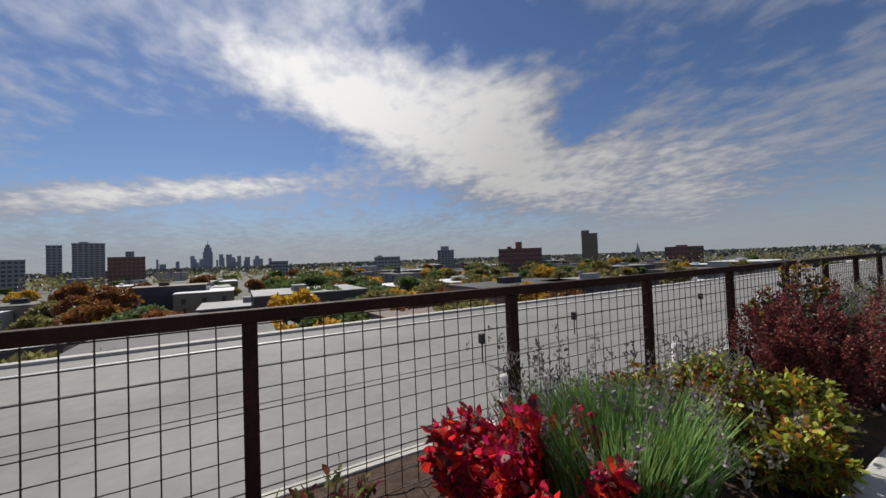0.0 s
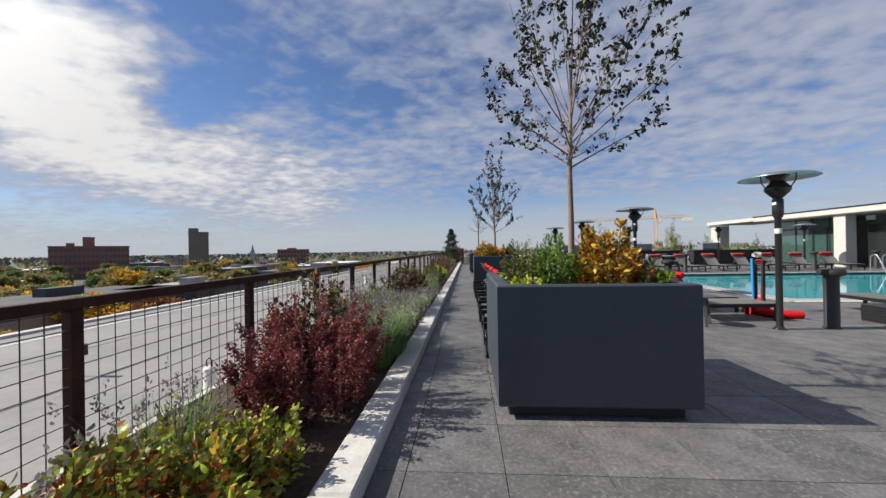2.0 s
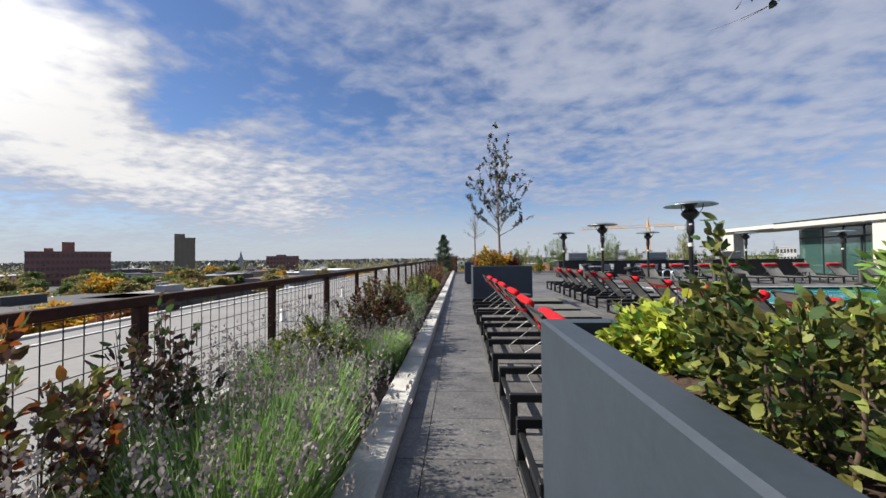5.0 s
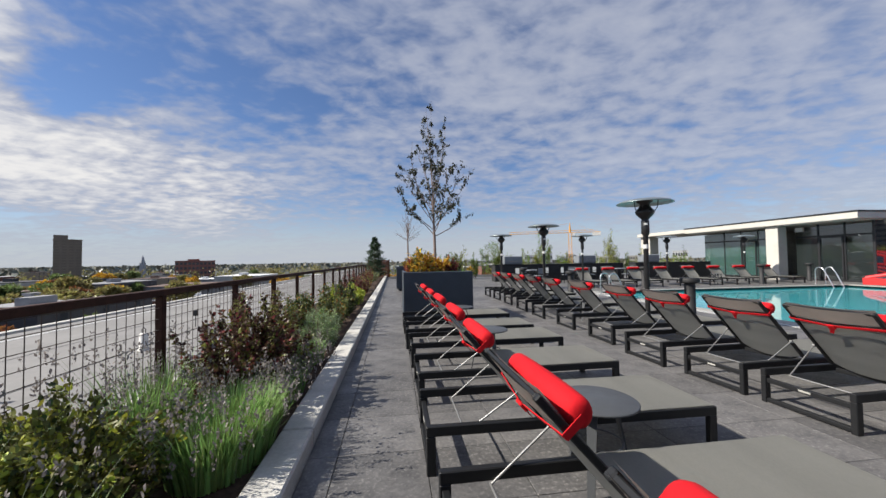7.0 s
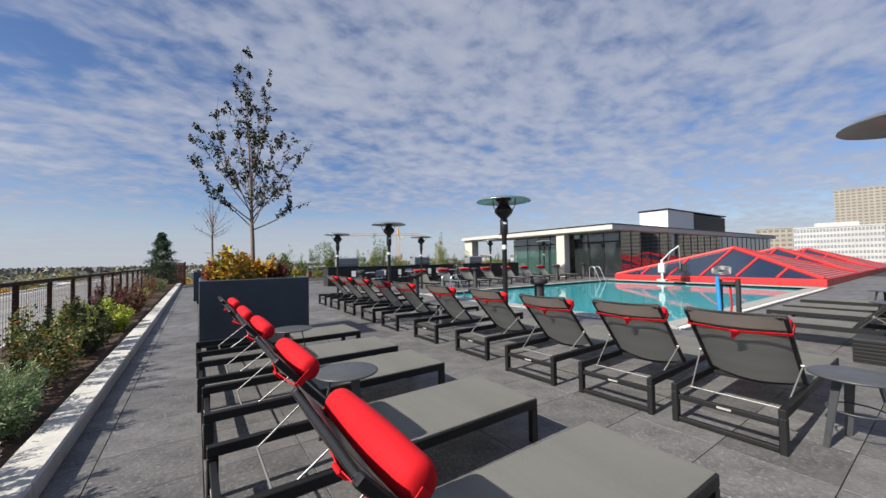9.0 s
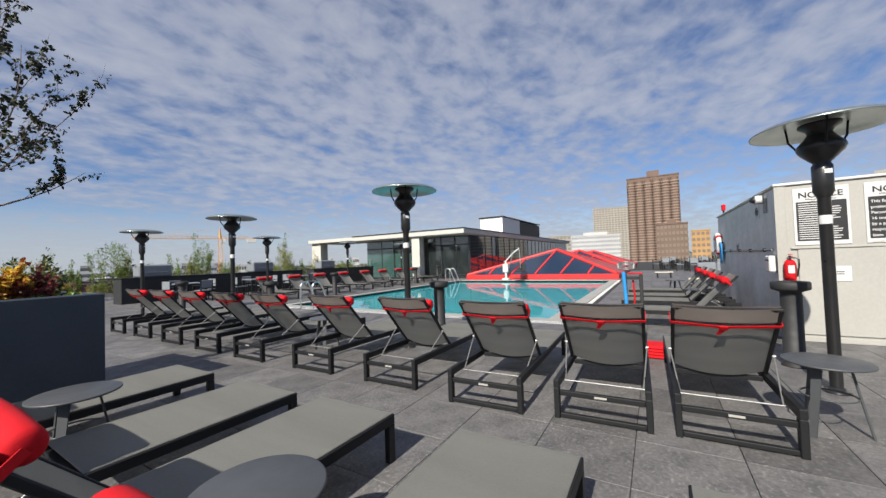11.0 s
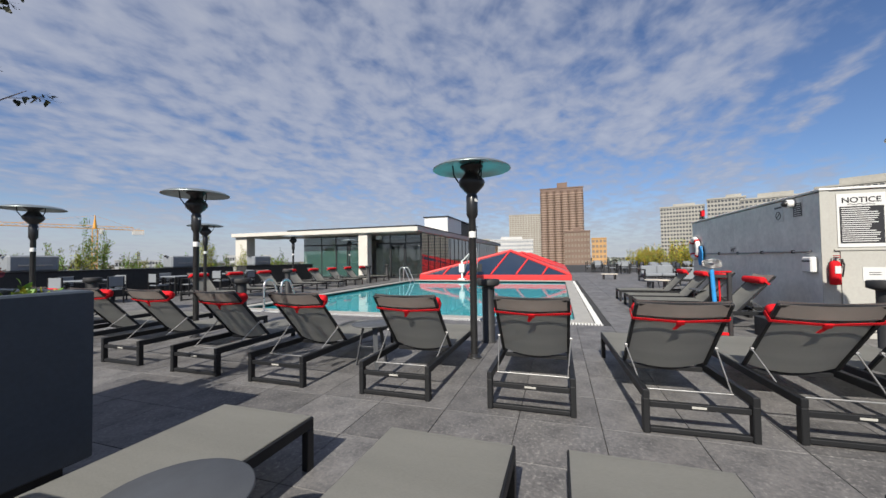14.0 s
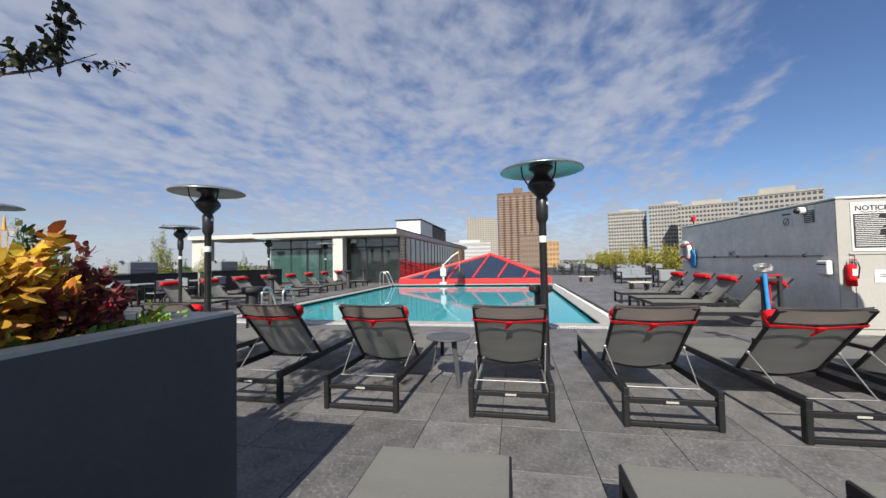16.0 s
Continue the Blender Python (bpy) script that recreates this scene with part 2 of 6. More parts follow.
SLING = mat("woven grey mesh", (0.48, 0.476, 0.44), (0.355, 0.352, 0.328), rough=0.55, scale=5, fine=420, bump=0.03, fine_bump=0.35, stretch=(1, 0.12, 1), trans=0.68)
SLEEVE = mat("taupe sleeve mesh", (0.30, 0.262, 0.235), (0.24, 0.21, 0.19), rough=0.7, scale=6, fine=420, bump=0.03, fine_bump=0.35, trans=0.3)
RED = mat("red canvas", (0.56, 0.009, 0.015), (0.42, 0.006, 0.011), spec=0.2, rough=0.8, scale=7, fine=260, bump=0.2, fine_bump=0.15)
ROD = mat("brushed steel rod", (0.36, 0.36, 0.355), rough=0.5, metal=0.8, scale=20, fine=200)
TABLE = mat("dark table coat", (0.065, 0.069, 0.073), (0.05, 0.053, 0.058), rough=0.45, scale=8, fine=160, bump=0.02)
BLACK = mat("black enamel", (0.012, 0.012, 0.013), (0.02, 0.02, 0.02), rough=0.32, scale=10, fine=120, bump=0.03)
MATTE_BLACK = mat("matt black", (0.02, 0.02, 0.021), rough=0.65, scale=10, fine=120)
HOOD = mat("spun aluminium hood", (0.42, 0.47, 0.46), (0.32, 0.36, 0.36), rough=0.33, metal=0.85, scale=4, fine=60, bump=0.03, fine_bump=0.05)
WHITE = mat("white enamel", (0.66, 0.66, 0.64), (0.57, 0.57, 0.55), rough=0.4, scale=6, fine=90, bump=0.03)
STAINLESS = mat("polished steel rail", (0.80, 0.80, 0.79), rough=0.3, metal=1.0, scale=10, fine=120, bump=0.02, fine_bump=0.02)
CONCRETE = mat("skim-coated concrete", (0.72, 0.70, 0.66), (0.52, 0.51, 0.485), rough=0.8, scale=1.9, fine=11, bump=0.15, fine_bump=0.2, mix=0.6)
CREAM = mat("cream painted steel", (0.37, 0.362, 0.33), (0.31, 0.303, 0.275), rough=0.55, scale=1.5, fine=30, bump=0.03)
STONE = mat("pale limestone cladding", (0.52, 0.495, 0.445), (0.44, 0.42, 0.38), rough=0.75, scale=3, fine=30, bump=0.08)
DARKFRAME = mat("black window frame", (0.02, 0.02, 0.022), rough=0.4, scale=8, fine=100)
GLASS_GREEN = glass_mat("green-tinted pane", (0.05, 0.11, 0.10), 0.72)
GLASS_DARK = glass_mat("smoked pane", (0.012, 0.016, 0.022), 0.96)
GLASS_SKY = glass_mat("skylight pane", (0.012, 0.022, 0.042), 0.97, 0.06)
GLASS_CLEAR = glass_mat("clear pane", (0.03, 0.04, 0.04), 0.45)
SKYRED = mat("red powder-coated bar", (0.58, 0.03, 0.03), (0.48, 0.024, 0.025), rough=0.45, scale=3, fine=60, bump=0.02)
SLATPINK = mat("faded red louvre", (0.46, 0.12, 0.11), (0.36, 0.08, 0.08), rough=0.5, scale=3, fine=60, bump=0.02)
POOLTILE = mat("turquoise plaster", (0.10, 0.46, 0.50), (0.07, 0.39, 0.44), rough=0.5, scale=1.2, fine=12, bump=0.04, vary=0.05)
BLUE = mat("blue plastic", (0.03, 0.27, 0.62), rough=0.4, scale=10, fine=80)
BARK = mat("smooth grey-pink bark", (0.26, 0.195, 0.165), (0.135, 0.1, 0.082), rough=0.85, scale=12, fine=60, bump=0.3, fine_bump=0.4, stretch=(1, 1, 0.3))
TWIG = mat("brown twig", (0.13, 0.085, 0.06), rough=0.85, scale=20, fine=90)
PAPER = mat("white sign board", (0.55, 0.55, 0.535), (0.50, 0.50, 0.485), rough=0.5, scale=3, fine=40, bump=0.01)
INK = mat("black print", (0.018, 0.018, 0.02), rough=0.5, scale=8, fine=80, bump=0)
WOODRUST = mat("reddish timber boards", (0.22, 0.085, 0.04), (0.13, 0.05, 0.028), rough=0.8, scale=3, fine=50, stretch=(1, 1, 0.15), vary=0.2)
GRILLGREY = mat("grey grill cover", (0.20, 0.215, 0.235), (0.16, 0.175, 0.19), rough=0.55, scale=4, fine=60)
PALEWOOD = mat("weathered pale timber", (0.55, 0.50, 0.42), (0.43, 0.39, 0.33), rough=0.75, scale=4, fine=60, stretch=(1, 0.1, 1))
CRANE = mat("yellow crane paint", (0.78, 0.36, 0.05), rough=0.5, scale=4, fine=40, bump=0)


# ---- shape tools ----


class Geo:
    """Collects vertices and faces for one mesh."""

    def __init__(self):
        self.v, self.f, self.s = [], [], []

    def add(self, verts, faces, smooth=False):
        n = len(self.v)
        self.v.extend(verts)
        self.f.extend([tuple(i + n for i in f) for f in faces])
        self.s.extend([smooth] * len(faces))
        return self

    def box(self, x0, x1, y0, y1, z0, z1, c=0.004):
        """A block with chamfered edges."""
        c = min(c, 0.45 * min(x1 - x0, y1 - y0, z1 - z0))
        if c <= 0:
            v = [(x, y, z) for x in (x0, x1) for y in (y0, y1) for z in (z0, z1)]
            return self.add(v, [(0, 1, 3, 2), (4, 6, 7, 5), (0, 4, 5, 1), (2, 3, 7, 6), (0, 2, 6, 4), (1, 5, 7, 3)])
        lo, hi = (x0, y0, z0), (x1, y1, z1)
        v, idx = [], {}
        for sx in (0, 1):
            for sy in (0, 1):
                for sz in (0, 1):
                    s = (sx, sy, sz)
                    for a in range(3):
                        p = [(hi[i] if s[i] else lo[i]) if i == a else (hi[i] - c if s[i] else lo[i] + c) for i in range(3)]
                        idx[s, a] = len(v)
                        v.append(tuple(p))
        f = []
        for a in range(3):
            b1, b2 = (a + 1) % 3, (a + 2) % 3
            for side in (0, 1):
                ring = []
                for u, w in ((0, 0), (1, 0), (1, 1), (0, 1)):
                    s = [0, 0, 0]
                    s[a], s[b1], s[b2] = side, u, w
                    ring.append(idx[tuple(s), a])
                f.append(tuple(ring if side else ring[::-1]))
            for u in (0, 1):
                for w in (0, 1):
                    s0, s1 = [0, 0, 0], [0, 0, 0]
                    s0[b1], s0[b2], s1[b1], s1[b2] = u, w, u, w
                    s1[a] = 1
                    q = (idx[tuple(s0), b1], idx[tuple(s1), b1], idx[tuple(s1), b2], idx[tuple(s0), b2])
                    f.append(q if u != w else q[::-1])
        for s in {k[0] for k in idx}:
            t = (idx[s, 0], idx[s, 1], idx[s, 2])
            f.append(t if sum(s) % 2 else t[::-1])
        return self.add(v, f)

    def tube(self, points, radii, n=10, caps=True, smooth=True):
        """A round bar along points."""
        pts = [Vector(p) for p in points]
        if isinstance(radii, (int, float)):
            radii = [radii] * len(pts)
        v, f = [], []
        ref = None
        for i, p in enumerate(pts):
            d = (pts[min(i + 1, len(pts) - 1)] - pts[max(i - 1, 0)]).normalized()
            if ref is None:
                ref = d.orthogonal().normalized()
            ref = (ref - d * ref.dot(d)).normalized()
            side = d.cross(ref)
            for k in range(n):
                a = 2 * math.pi * k / n
                v.append(tuple(p + radii[i] * (math.cos(a) * ref + math.sin(a) * side)))
        for i in range(len(pts) - 1):
            for k in range(n):
                a, b = i * n + k, i * n + (k + 1) % n
                f.append((a, b, b + n, a + n))
        self.add(v, f, smooth)
        if caps:
            self.add(v[:n], [tuple(range(n))[::-1]])
            self.add(v[-n:], [tuple(range(n))])
        return self

    def lathe(self, profile, n=32, at=(0, 0, 0), smooth=True):
        v, f = [], []
        for r, z in profile:
            for k in range(n):
                a = 2 * math.pi * k / n
                v.append((at[0] + r * math.cos(a), at[1] + r * math.sin(a), at[2] + z))
        for i in range(len(profile) - 1):
            for k in range(n):
                a, b = i * n + k, i * n + (k + 1) % n
                f.append((a, b, b + n, a + n))
        return self.add(v, f, smooth)

    def slab(self, corners, thick):
        """A flat plate: corners in order, thickened against its normal."""
        c = [Vector(p) for p in corners]
        n = (c[1] - c[0]).cross(c[2] - c[0]).normalized() * thick
        k = len(c)
        v = [tuple(p) for p in c] + [tuple(p - n) for p in c]
        f = [tuple(range(k)), tuple(range(2 * k - 1, k - 1, -1))]
        f += [(i, i + k, (i + 1) % k + k, (i + 1) % k) for i in range(k)]
        return self.add(v, f)

    def turned(self, m):
        self.v = [tuple(m @ Vector(p)) for p in self.v]
        return self

    def mesh(self, name, material):
        me = bpy.data.meshes.new(name)
        me.from_pydata(self.v, [], self.f)
        me.polygons.foreach_set("use_smooth", self.s)
        me.materials.append(material)
        me.update()
        return me


def part(name, geo, material, parent, label=""):
    ob = new(name, geo.mesh(name, material))
    ob.parent = parent
    return tagged(ob, label)


def thing(name, at, label, category, group="", turn=0.0, kind=""):
    ob = new(name)
    ob.empty_display_size = 0.2
    ob.matrix_basis = pose(*at, 0, 0, turn)
    return tagged(ob, label, category, group, kind)


def single(name, geo, material, label="", category="", group="", kind="", at=None):
    ob = new(name, geo.mesh(name, material))
    if at is not None:
        ob.matrix_basis = at
    return tagged(ob, label, category, group, kind)


def box_geo(*a, **k):
    return Geo().box(*a, **k)

# ---- deck, pool and roof ----
POOL = (8.45, 20.75, 6.35, 14.95)
DECK = (-0.2, 62.0, -16.0, 34.0)
slab = Geo()
slab.box(DECK[0], POOL[0], DECK[2], DECK[3], -0.4, -0.014, 0)
slab.box(POOL[1], DECK[1], DECK[2], DECK[3], -0.4, -0.014, 0)
slab.box(POOL[0], POOL[1], DECK[2], POOL[2], -0.4, -0.014, 0)
slab.box(POOL[0], POOL[1], POOL[3], DECK[3], -0.4, -0.014, 0)
floor = single("floor", slab, GROUT, "grey paved roof deck", kind="structure")

basin = Geo()
bx0, bx1, by0, by1 = POOL
basin.box(bx0 - 0.2, bx1 + 0.2, by0 - 0.2, by1 + 0.2, -1.6, -1.3, 0)
basin.box(bx0 - 0.2, bx0, by0, by1, -1.3, -0.02, 0)
basin.box(bx1, bx1 + 0.2, by0, by1, -1.3, -0.02, 0)
basin.box(bx0 - 0.2, bx1 + 0.2, by0 - 0.2, by0, -1.3, -0.02, 0)
basin.box(bx0 - 0.2, bx1 + 0.2, by1, by1 + 0.2, -1.3, -0.02, 0)
single("pool_basin", basin, POOLTILE, "turquoise plastered swimming pool basin", kind="structure")

WATER = bpy.data.materials.new("pool water")
WATER.use_nodes = True
wnt = WATER.node_tree
wb = wnt.nodes["Principled BSDF"]
wb.inputs["Base Color"].default_value = (0.032, 0.27, 0.32, 1)
wb.inputs["Transmission Weight"].default_value, wb.inputs["IOR"].default_value, wb.inputs["Roughness"].default_value = 0.25, 1.16, 0.03
wtc, wno, wbp = wnt.nodes.new("ShaderNodeTexCoord"), wnt.nodes.new("ShaderNodeTexNoise"), wnt.nodes.new("ShaderNodeBump")
wno.inputs["Scale"].default_value, wno.inputs["Detail"].default_value = 2.2, 3
wbp.inputs["Strength"].default_value, wbp.inputs["Distance"].default_value = 0.10, 0.03
wnt.links.new(wtc.outputs["Object"], wno.inputs[0])
wnt.links.new(wno.outputs[0], wbp.inputs["Height"])
wnt.links.new(wbp.outputs[0], wb.inputs["Normal"])
sheet_w = Geo().add([(bx0, by0, -0.09), (bx1, by0, -0.09), (bx1, by1, -0.09), (bx0, by1, -0.09)], [(0, 1, 2, 3)])
water = single("water", sheet_w, WATER, "calm clear turquoise pool water", kind="structure")
water.visible_shadow = False

coping = thing("pool_coping", (0, 0, 0), "light grey stone pool coping flush with the deck", "coping", kind="structure")
cw = 0.32
n = 14
for i in range(n):
    a, b = by0 - cw + (by1 - by0 + 2 * cw) * i / n, by0 - cw + (by1 - by0 + 2 * cw) * (i + 1) / n
    part("stone", box_geo(bx0 - cw, bx0 + 0.02, a + 0.003, b - 0.003, -0.03, 0.012, 0.006), COPING, coping)
    part("stone", box_geo(bx1 - 0.02, bx1 + cw, a + 0.003, b - 0.003, -0.03, 0.012, 0.006), COPING, coping)
n = 20
for i in range(n):
    a, b = bx0 + 0.02 + (bx1 - bx0 - 0.04) * i / n, bx0 + 0.02 + (bx1 - bx0 - 0.04) * (i + 1) / n
    part("stone", box_geo(a + 0.003, b - 0.003, by0 - cw, by0 + 0.02, -0.03, 0.012, 0.006), COPING, coping)
    part("stone", box_geo(a + 0.003, b - 0.003, by1 - 0.02, by1 + cw, -0.03, 0.012, 0.006), COPING, coping)
grate = Geo()
for i in range(170):
    y = by0 - cw - 0.13 + (by1 - by0 + 2 * cw + 0.26) * i / 169
    grate.box(bx0 - cw - 0.15, bx0 - cw - 0.02, y, y + 0.03, -0.012, 0.008, 0)
for i in range(240):
    x = bx0 - cw + 0.03 + (bx1 - bx0 + cw) * i / 239
    grate.box(x, x + 0.03, by0 - cw - 0.13, by0 - cw - 0.02, -0.012, 0.008, 0)
single("pool_drain_grate", grate, WHITE, "narrow white slotted drain grate along the pool", "grate", kind="structure")

# ---- planting bed with its kerb ----
BED_X0, BED_X1 = -1.70, -0.44
kerb = thing("kerb", (0, 0, 0), "pale cast concrete kerb beside the walkway", "kerb", kind="structure")
y = -16.0
i = 0
while y < 33.5:
    ln = 1.83
    part("kerb_stone", box_geo(-0.44, -0.205, y + 0.003, y + ln - 0.003, -0.05, 0.125, 0.014), CURB, kerb)
    y += ln
    i += 1
soil = Geo()
nx, ny = 12, 400
sv = []
for j in range(ny + 1):
    for k in range(nx + 1):
        X, Y = -2.05 + (BED_X1 + 2.05 + 0.004) * k / nx, -16 + 49.5 * j / ny
        sv.append((X, Y, 0.055 + 0.035 * noise.noise((X * 4, Y * 4, 0)) + 0.02 * noise.noise((X * 13, Y * 13, 3))))
soil.add(sv, [(j * (nx + 1) + k, j * (nx + 1) + k + 1, (j + 1) * (nx + 1) + k + 1, (j + 1) * (nx + 1) + k) for j in range(ny) for k in range(nx)], True)
single("planting_bed", soil, SOIL, "dark mulched planting bed soil", kind="structure")
single("bed_edge_wall", box_geo(-2.12, -2.03, -16, 33.5, -0.6, 0.07, 0.006), CURB, "low concrete edge of the planting bed", kind="structure")

# ---- lower roof next door ----
single("lower_roof", box_geo(-9.3, -2.05, -60, 90, -14.0, -0.36, 0), ROOFING, "pale grey flat membrane roof next door", kind="structure")
single("lower_roof_edge", box_geo(-9.55, -9.3, -60, 90, -14.0, -0.30, 0.01), CURB, "low pale parapet of the neighbouring roof", kind="structure")
seams = thing("roof_seams", (0, 0, 0), "pale welded seams on the neighbouring roof", "seam", kind="structure")
for k, xx in enumerate((-8.55, -6.7, -4.85, -3.0)):
    part("seam", box_geo(xx, xx + (0.09 if k == 0 else 0.05), -60, 90, -0.362, -0.352, 0.002), WHITE if k == 0 else ROOFING, seams)
single("building_mass", box_geo(-2.04, 62.0, -16.0, 34.0, -14.0, -0.42, 0), CONCRETE, "concrete body of the building below the deck", kind="structure")


def roof_vent(at):
    t = thing("roof_vent", at, "small grey metal vent pipe on the flat roof", "vent", "roof vents")
    part("pipe", Geo().lathe([(0.10, 0), (0.10, 0.02), (0.075, 0.03), (0.075, 0.32), (0.05, 0.35), (0.0, 0.352)], 18), CONCRETE, t)
    part("hook", Geo().tube([(-0.03, 0, 0.34), (-0.035, 0, 0.42), (0, 0, 0.46), (0.035, 0, 0.42), (0.03, 0, 0.34)], 0.008, 6), FRAME, t)
    return t


v0 = roof_vent((-3.1, -1.9, -0.36))
for p in ((-2.75, 1.0, -0.36), (-4.6, 9.3, -0.36), (-5.5, -7.5, -0.36), (-5.0, 15.5, -0.36)):
    copy_thing(v0, pose(*p))


def roof_anchor(at):
    t = thing("roof_light", at, "small black fixture on a thin roof post", "roof fixture", "roof fixtures")
    part("post", Geo().tube([(0, 0, 0), (0, 0, 0.42)], 0.012, 6), MATTE_BLACK, t)
    part("head", box_geo(-0.05, 0.05, -0.04, 0.04, 0.3, 0.46, 0.008), MATTE_BLACK, t)
    return t


v1 = roof_anchor((-4.6, -1.15, -0.36))
for p in ((-5.1, 1.6, -0.36), (-4.9, -4.4, -0.36), (-5.0, 6.6, -0.36), (-5.0, 12.0, -0.36)):
    copy_thing(v1, pose(*p))

# ---- fence ----
FENCE_X, STEP, FIRST, COUNT = -1.745, 1.575, 0.231 - 9 * 1.575, 29
fence = thing("fence", (FENCE_X, 0, 0), "rust-brown steel fence with square wire mesh panels", "fence")
top = part("top_rail", box_geo(-0.035, 0.035, FIRST - 0.03, FIRST + (COUNT - 1) * STEP + 0.03, 1.075, 1.135, 0.005), RUST, fence)
post_me = Geo().box(-0.032, 0.032, -0.032, 0.032, -0.05, 1.074, 0.004).mesh("post", RUST)
wires = Geo()
for k in range(1, 15):
    yy = 0.032 + (STEP - 0.064) * k / 15
    wires.tube([(0, yy, 0.06), (0, yy, 1.074)], 0.0032, 5, False)
for k in range(11):
    zz = 0.065 + 0.1 * k
    wires.tube([(0.006, 0.03, zz), (0.006, STEP - 0.03, zz)], 0.0032, 5, False)
wire_me = wires.mesh("mesh_panel", WIRE)
for k in range(COUNT):
    p = new("post", post_me)
    p.parent = fence
    p.matrix_basis = pose(0, FIRST + k * STEP, 0)
    if k < COUNT - 1:
        w = new("mesh_panel", wire_me)
        w.parent = fence
        w.matrix_basis = pose(0, FIRST + k * STEP, 0)

gate = thing("timber_screen", (0, 31.5, 0), "reddish-brown timber screen closing the walkway", "screen")
for k in range(13):
    part("board", box_geo(-1.7 + k * 0.13, -1.58 + k * 0.13, -0.02, 0.02, 0.02, 1.45, 0.004), WOODRUST, gate)
part("frame", Geo().box(-1.75, -0.02, 0.021, 0.06, 1.2, 1.28).box(-1.75, -0.02, 0.021, 0.06, 0.2, 0.28).box(-1.75, -1.68, 0.021, 0.07, 0, 1.5).box(-0.06, 0.02, 0.021, 0.07, 0, 1.5), RUST, gate)

# ---- sun loungers ----


def sun_lounger(label, group):
    t = thing("sun_lounger", (0, 0, 0), label, "sun lounger", group)
    L, W = 2.06, 0.355
    for s in (-1, 1):
        a, b = sorted((s * W, s * (W - 0.045)))
        part("side_rail", box_geo(0.0, L, a, b, 0.245, 0.31, 0.005), FRAME, t)
        part("leg", box_geo(0.0, 0.06, a, b, 0.0, 0.2455, 0.005), FRAME, t)
        part("leg", box_geo(L - 0.06, L, a, b, 0.0, 0.2455, 0.005), FRAME, t)
    part("floor_bar", box_geo(0.008, 0.05, -W + 0.0455, W - 0.0455, 0.012, 0.045, 0.004), FRAME, t)
    bar = part("head_bar", box_geo(0.012, 0.05, -W + 0.0455, W - 0.0455, 0.185, 0.225, 0.004), FRAME, t)
    part("maker_plate", box_geo(0.0085, 0.012, -0.045, 0.045, 0.197, 0.213, 0.001), CREAM, bar, "small white plate")
    part("foot_bar", box_geo(L - 0.05, L - 0.01, -W + 0.0455, W - 0.0455, 0.25, 0.29, 0.004), FRAME, t)
    part("cross_bar", box_geo(0.80, 0.84, -W + 0.0455, W - 0.0455, 0.235, 0.275, 0.004), FRAME, t)
    part("support_rod", Geo().tube([(0.26, -W + 0.045, 0.235), (0.26, W - 0.045, 0.235)], 0.007, 8), ROD, t)
    seat = Geo()
    nx, ny = 14, 10
    v = []
    for i in range(nx + 1):
        for j in range(ny + 1):
            u, w = i / nx, j / ny * 2 - 1
            v.append((0.815 + (L - 0.83) * u, w * (W - 0.012), 0.316 - 0.012 * (1 - w * w) * math.sin(math.pi * u)))
    seat.add(v, [(i * (ny + 1) + j, (i + 1) * (ny + 1) + j, (i + 1) * (ny + 1) + j + 1, i * (ny + 1) + j + 1) for i in range(nx) for j in range(ny)], True)
    k = len(seat.v)
    seat.add([(x, y, z - 0.004) for x, y, z in v], [(i * (ny + 1) + j + 1, (i + 1) * (ny + 1) + j + 1, (i + 1) * (ny + 1) + j, i * (ny + 1) + j) for i in range(nx) for j in range(ny)], True)
    part("seat_sling", seat, SLING, t, "taut grey-green woven mesh seat")
    # backrest, hinged at the middle and leaning towards the head end
    low, high = Vector((0.80, 0, 0.30)), Vector((0.255, 0, 0.905))
    along = (high - low).normalized()
    front = Vector((along.z, 0, -along.x))
    ln = (high - low).length
    m = Matrix((( along.x, 0, front.x, low.x), (0, 1, 0, 0), (along.z, 0, front.z, low.z), (0, 0, 0, 1)))
    back = part("backrest", Geo().box(0.0, ln, -0.335, -0.308, -0.016, 0.016, 0.005).box(0.0, ln, 0.308, 0.335, -0.016, 0.016, 0.005).box(ln - 0.03, ln, -0.3075, 0.3075, -0.010, 0.010, 0.004).turned(m), FRAME, t)
    sl = Geo()
    v = []
    nx = 16
    for i in range(nx + 1):
        for j in range(ny + 1):
            u, w = i / nx, j / ny * 2 - 1
            x0 = 0.03 + 0.05 * (1 - w * w) * 0 - 0.03 * (1 - w * w)
            v.append((x0 + (ln - 0.135 - x0) * u, w * 0.31, 0.004 - 0.05 * (1 - w * w) * (1 - 0.45 * u)))
    quads = [(i * (ny + 1) + j, (i + 1) * (ny + 1) + j, (i + 1) * (ny + 1) + j + 1, i * (ny + 1) + j + 1) for i in range(nx) for j in range(ny)]
    sl.add(v, quads, True)
    sl.add([(x, y, z + 0.004) for x, y, z in v], [q[::-1] for q in quads], True)
    part("sling", sl.turned(m), SLING, back, "grey-green woven mesh back")
    hs, v = Geo(), []
    for i in range(5):
        for j in range(ny + 1):
            u, w = i / 4, j / ny * 2 - 1
            v.append((ln - 0.132 + (0.142 - 0.014 * (1 - w * w)) * u, w * 0.324, -0.012 - 0.022 * (1 - w * w) * (1 - 0.6 * u) + 0.006 * u))
    quads = [(i * (ny + 1) + j, (i + 1) * (ny + 1) + j, (i + 1) * (ny + 1) + j + 1, i * (ny + 1) + j + 1) for i in range(4) for j in range(ny)]
    hs.add(v, quads, True)
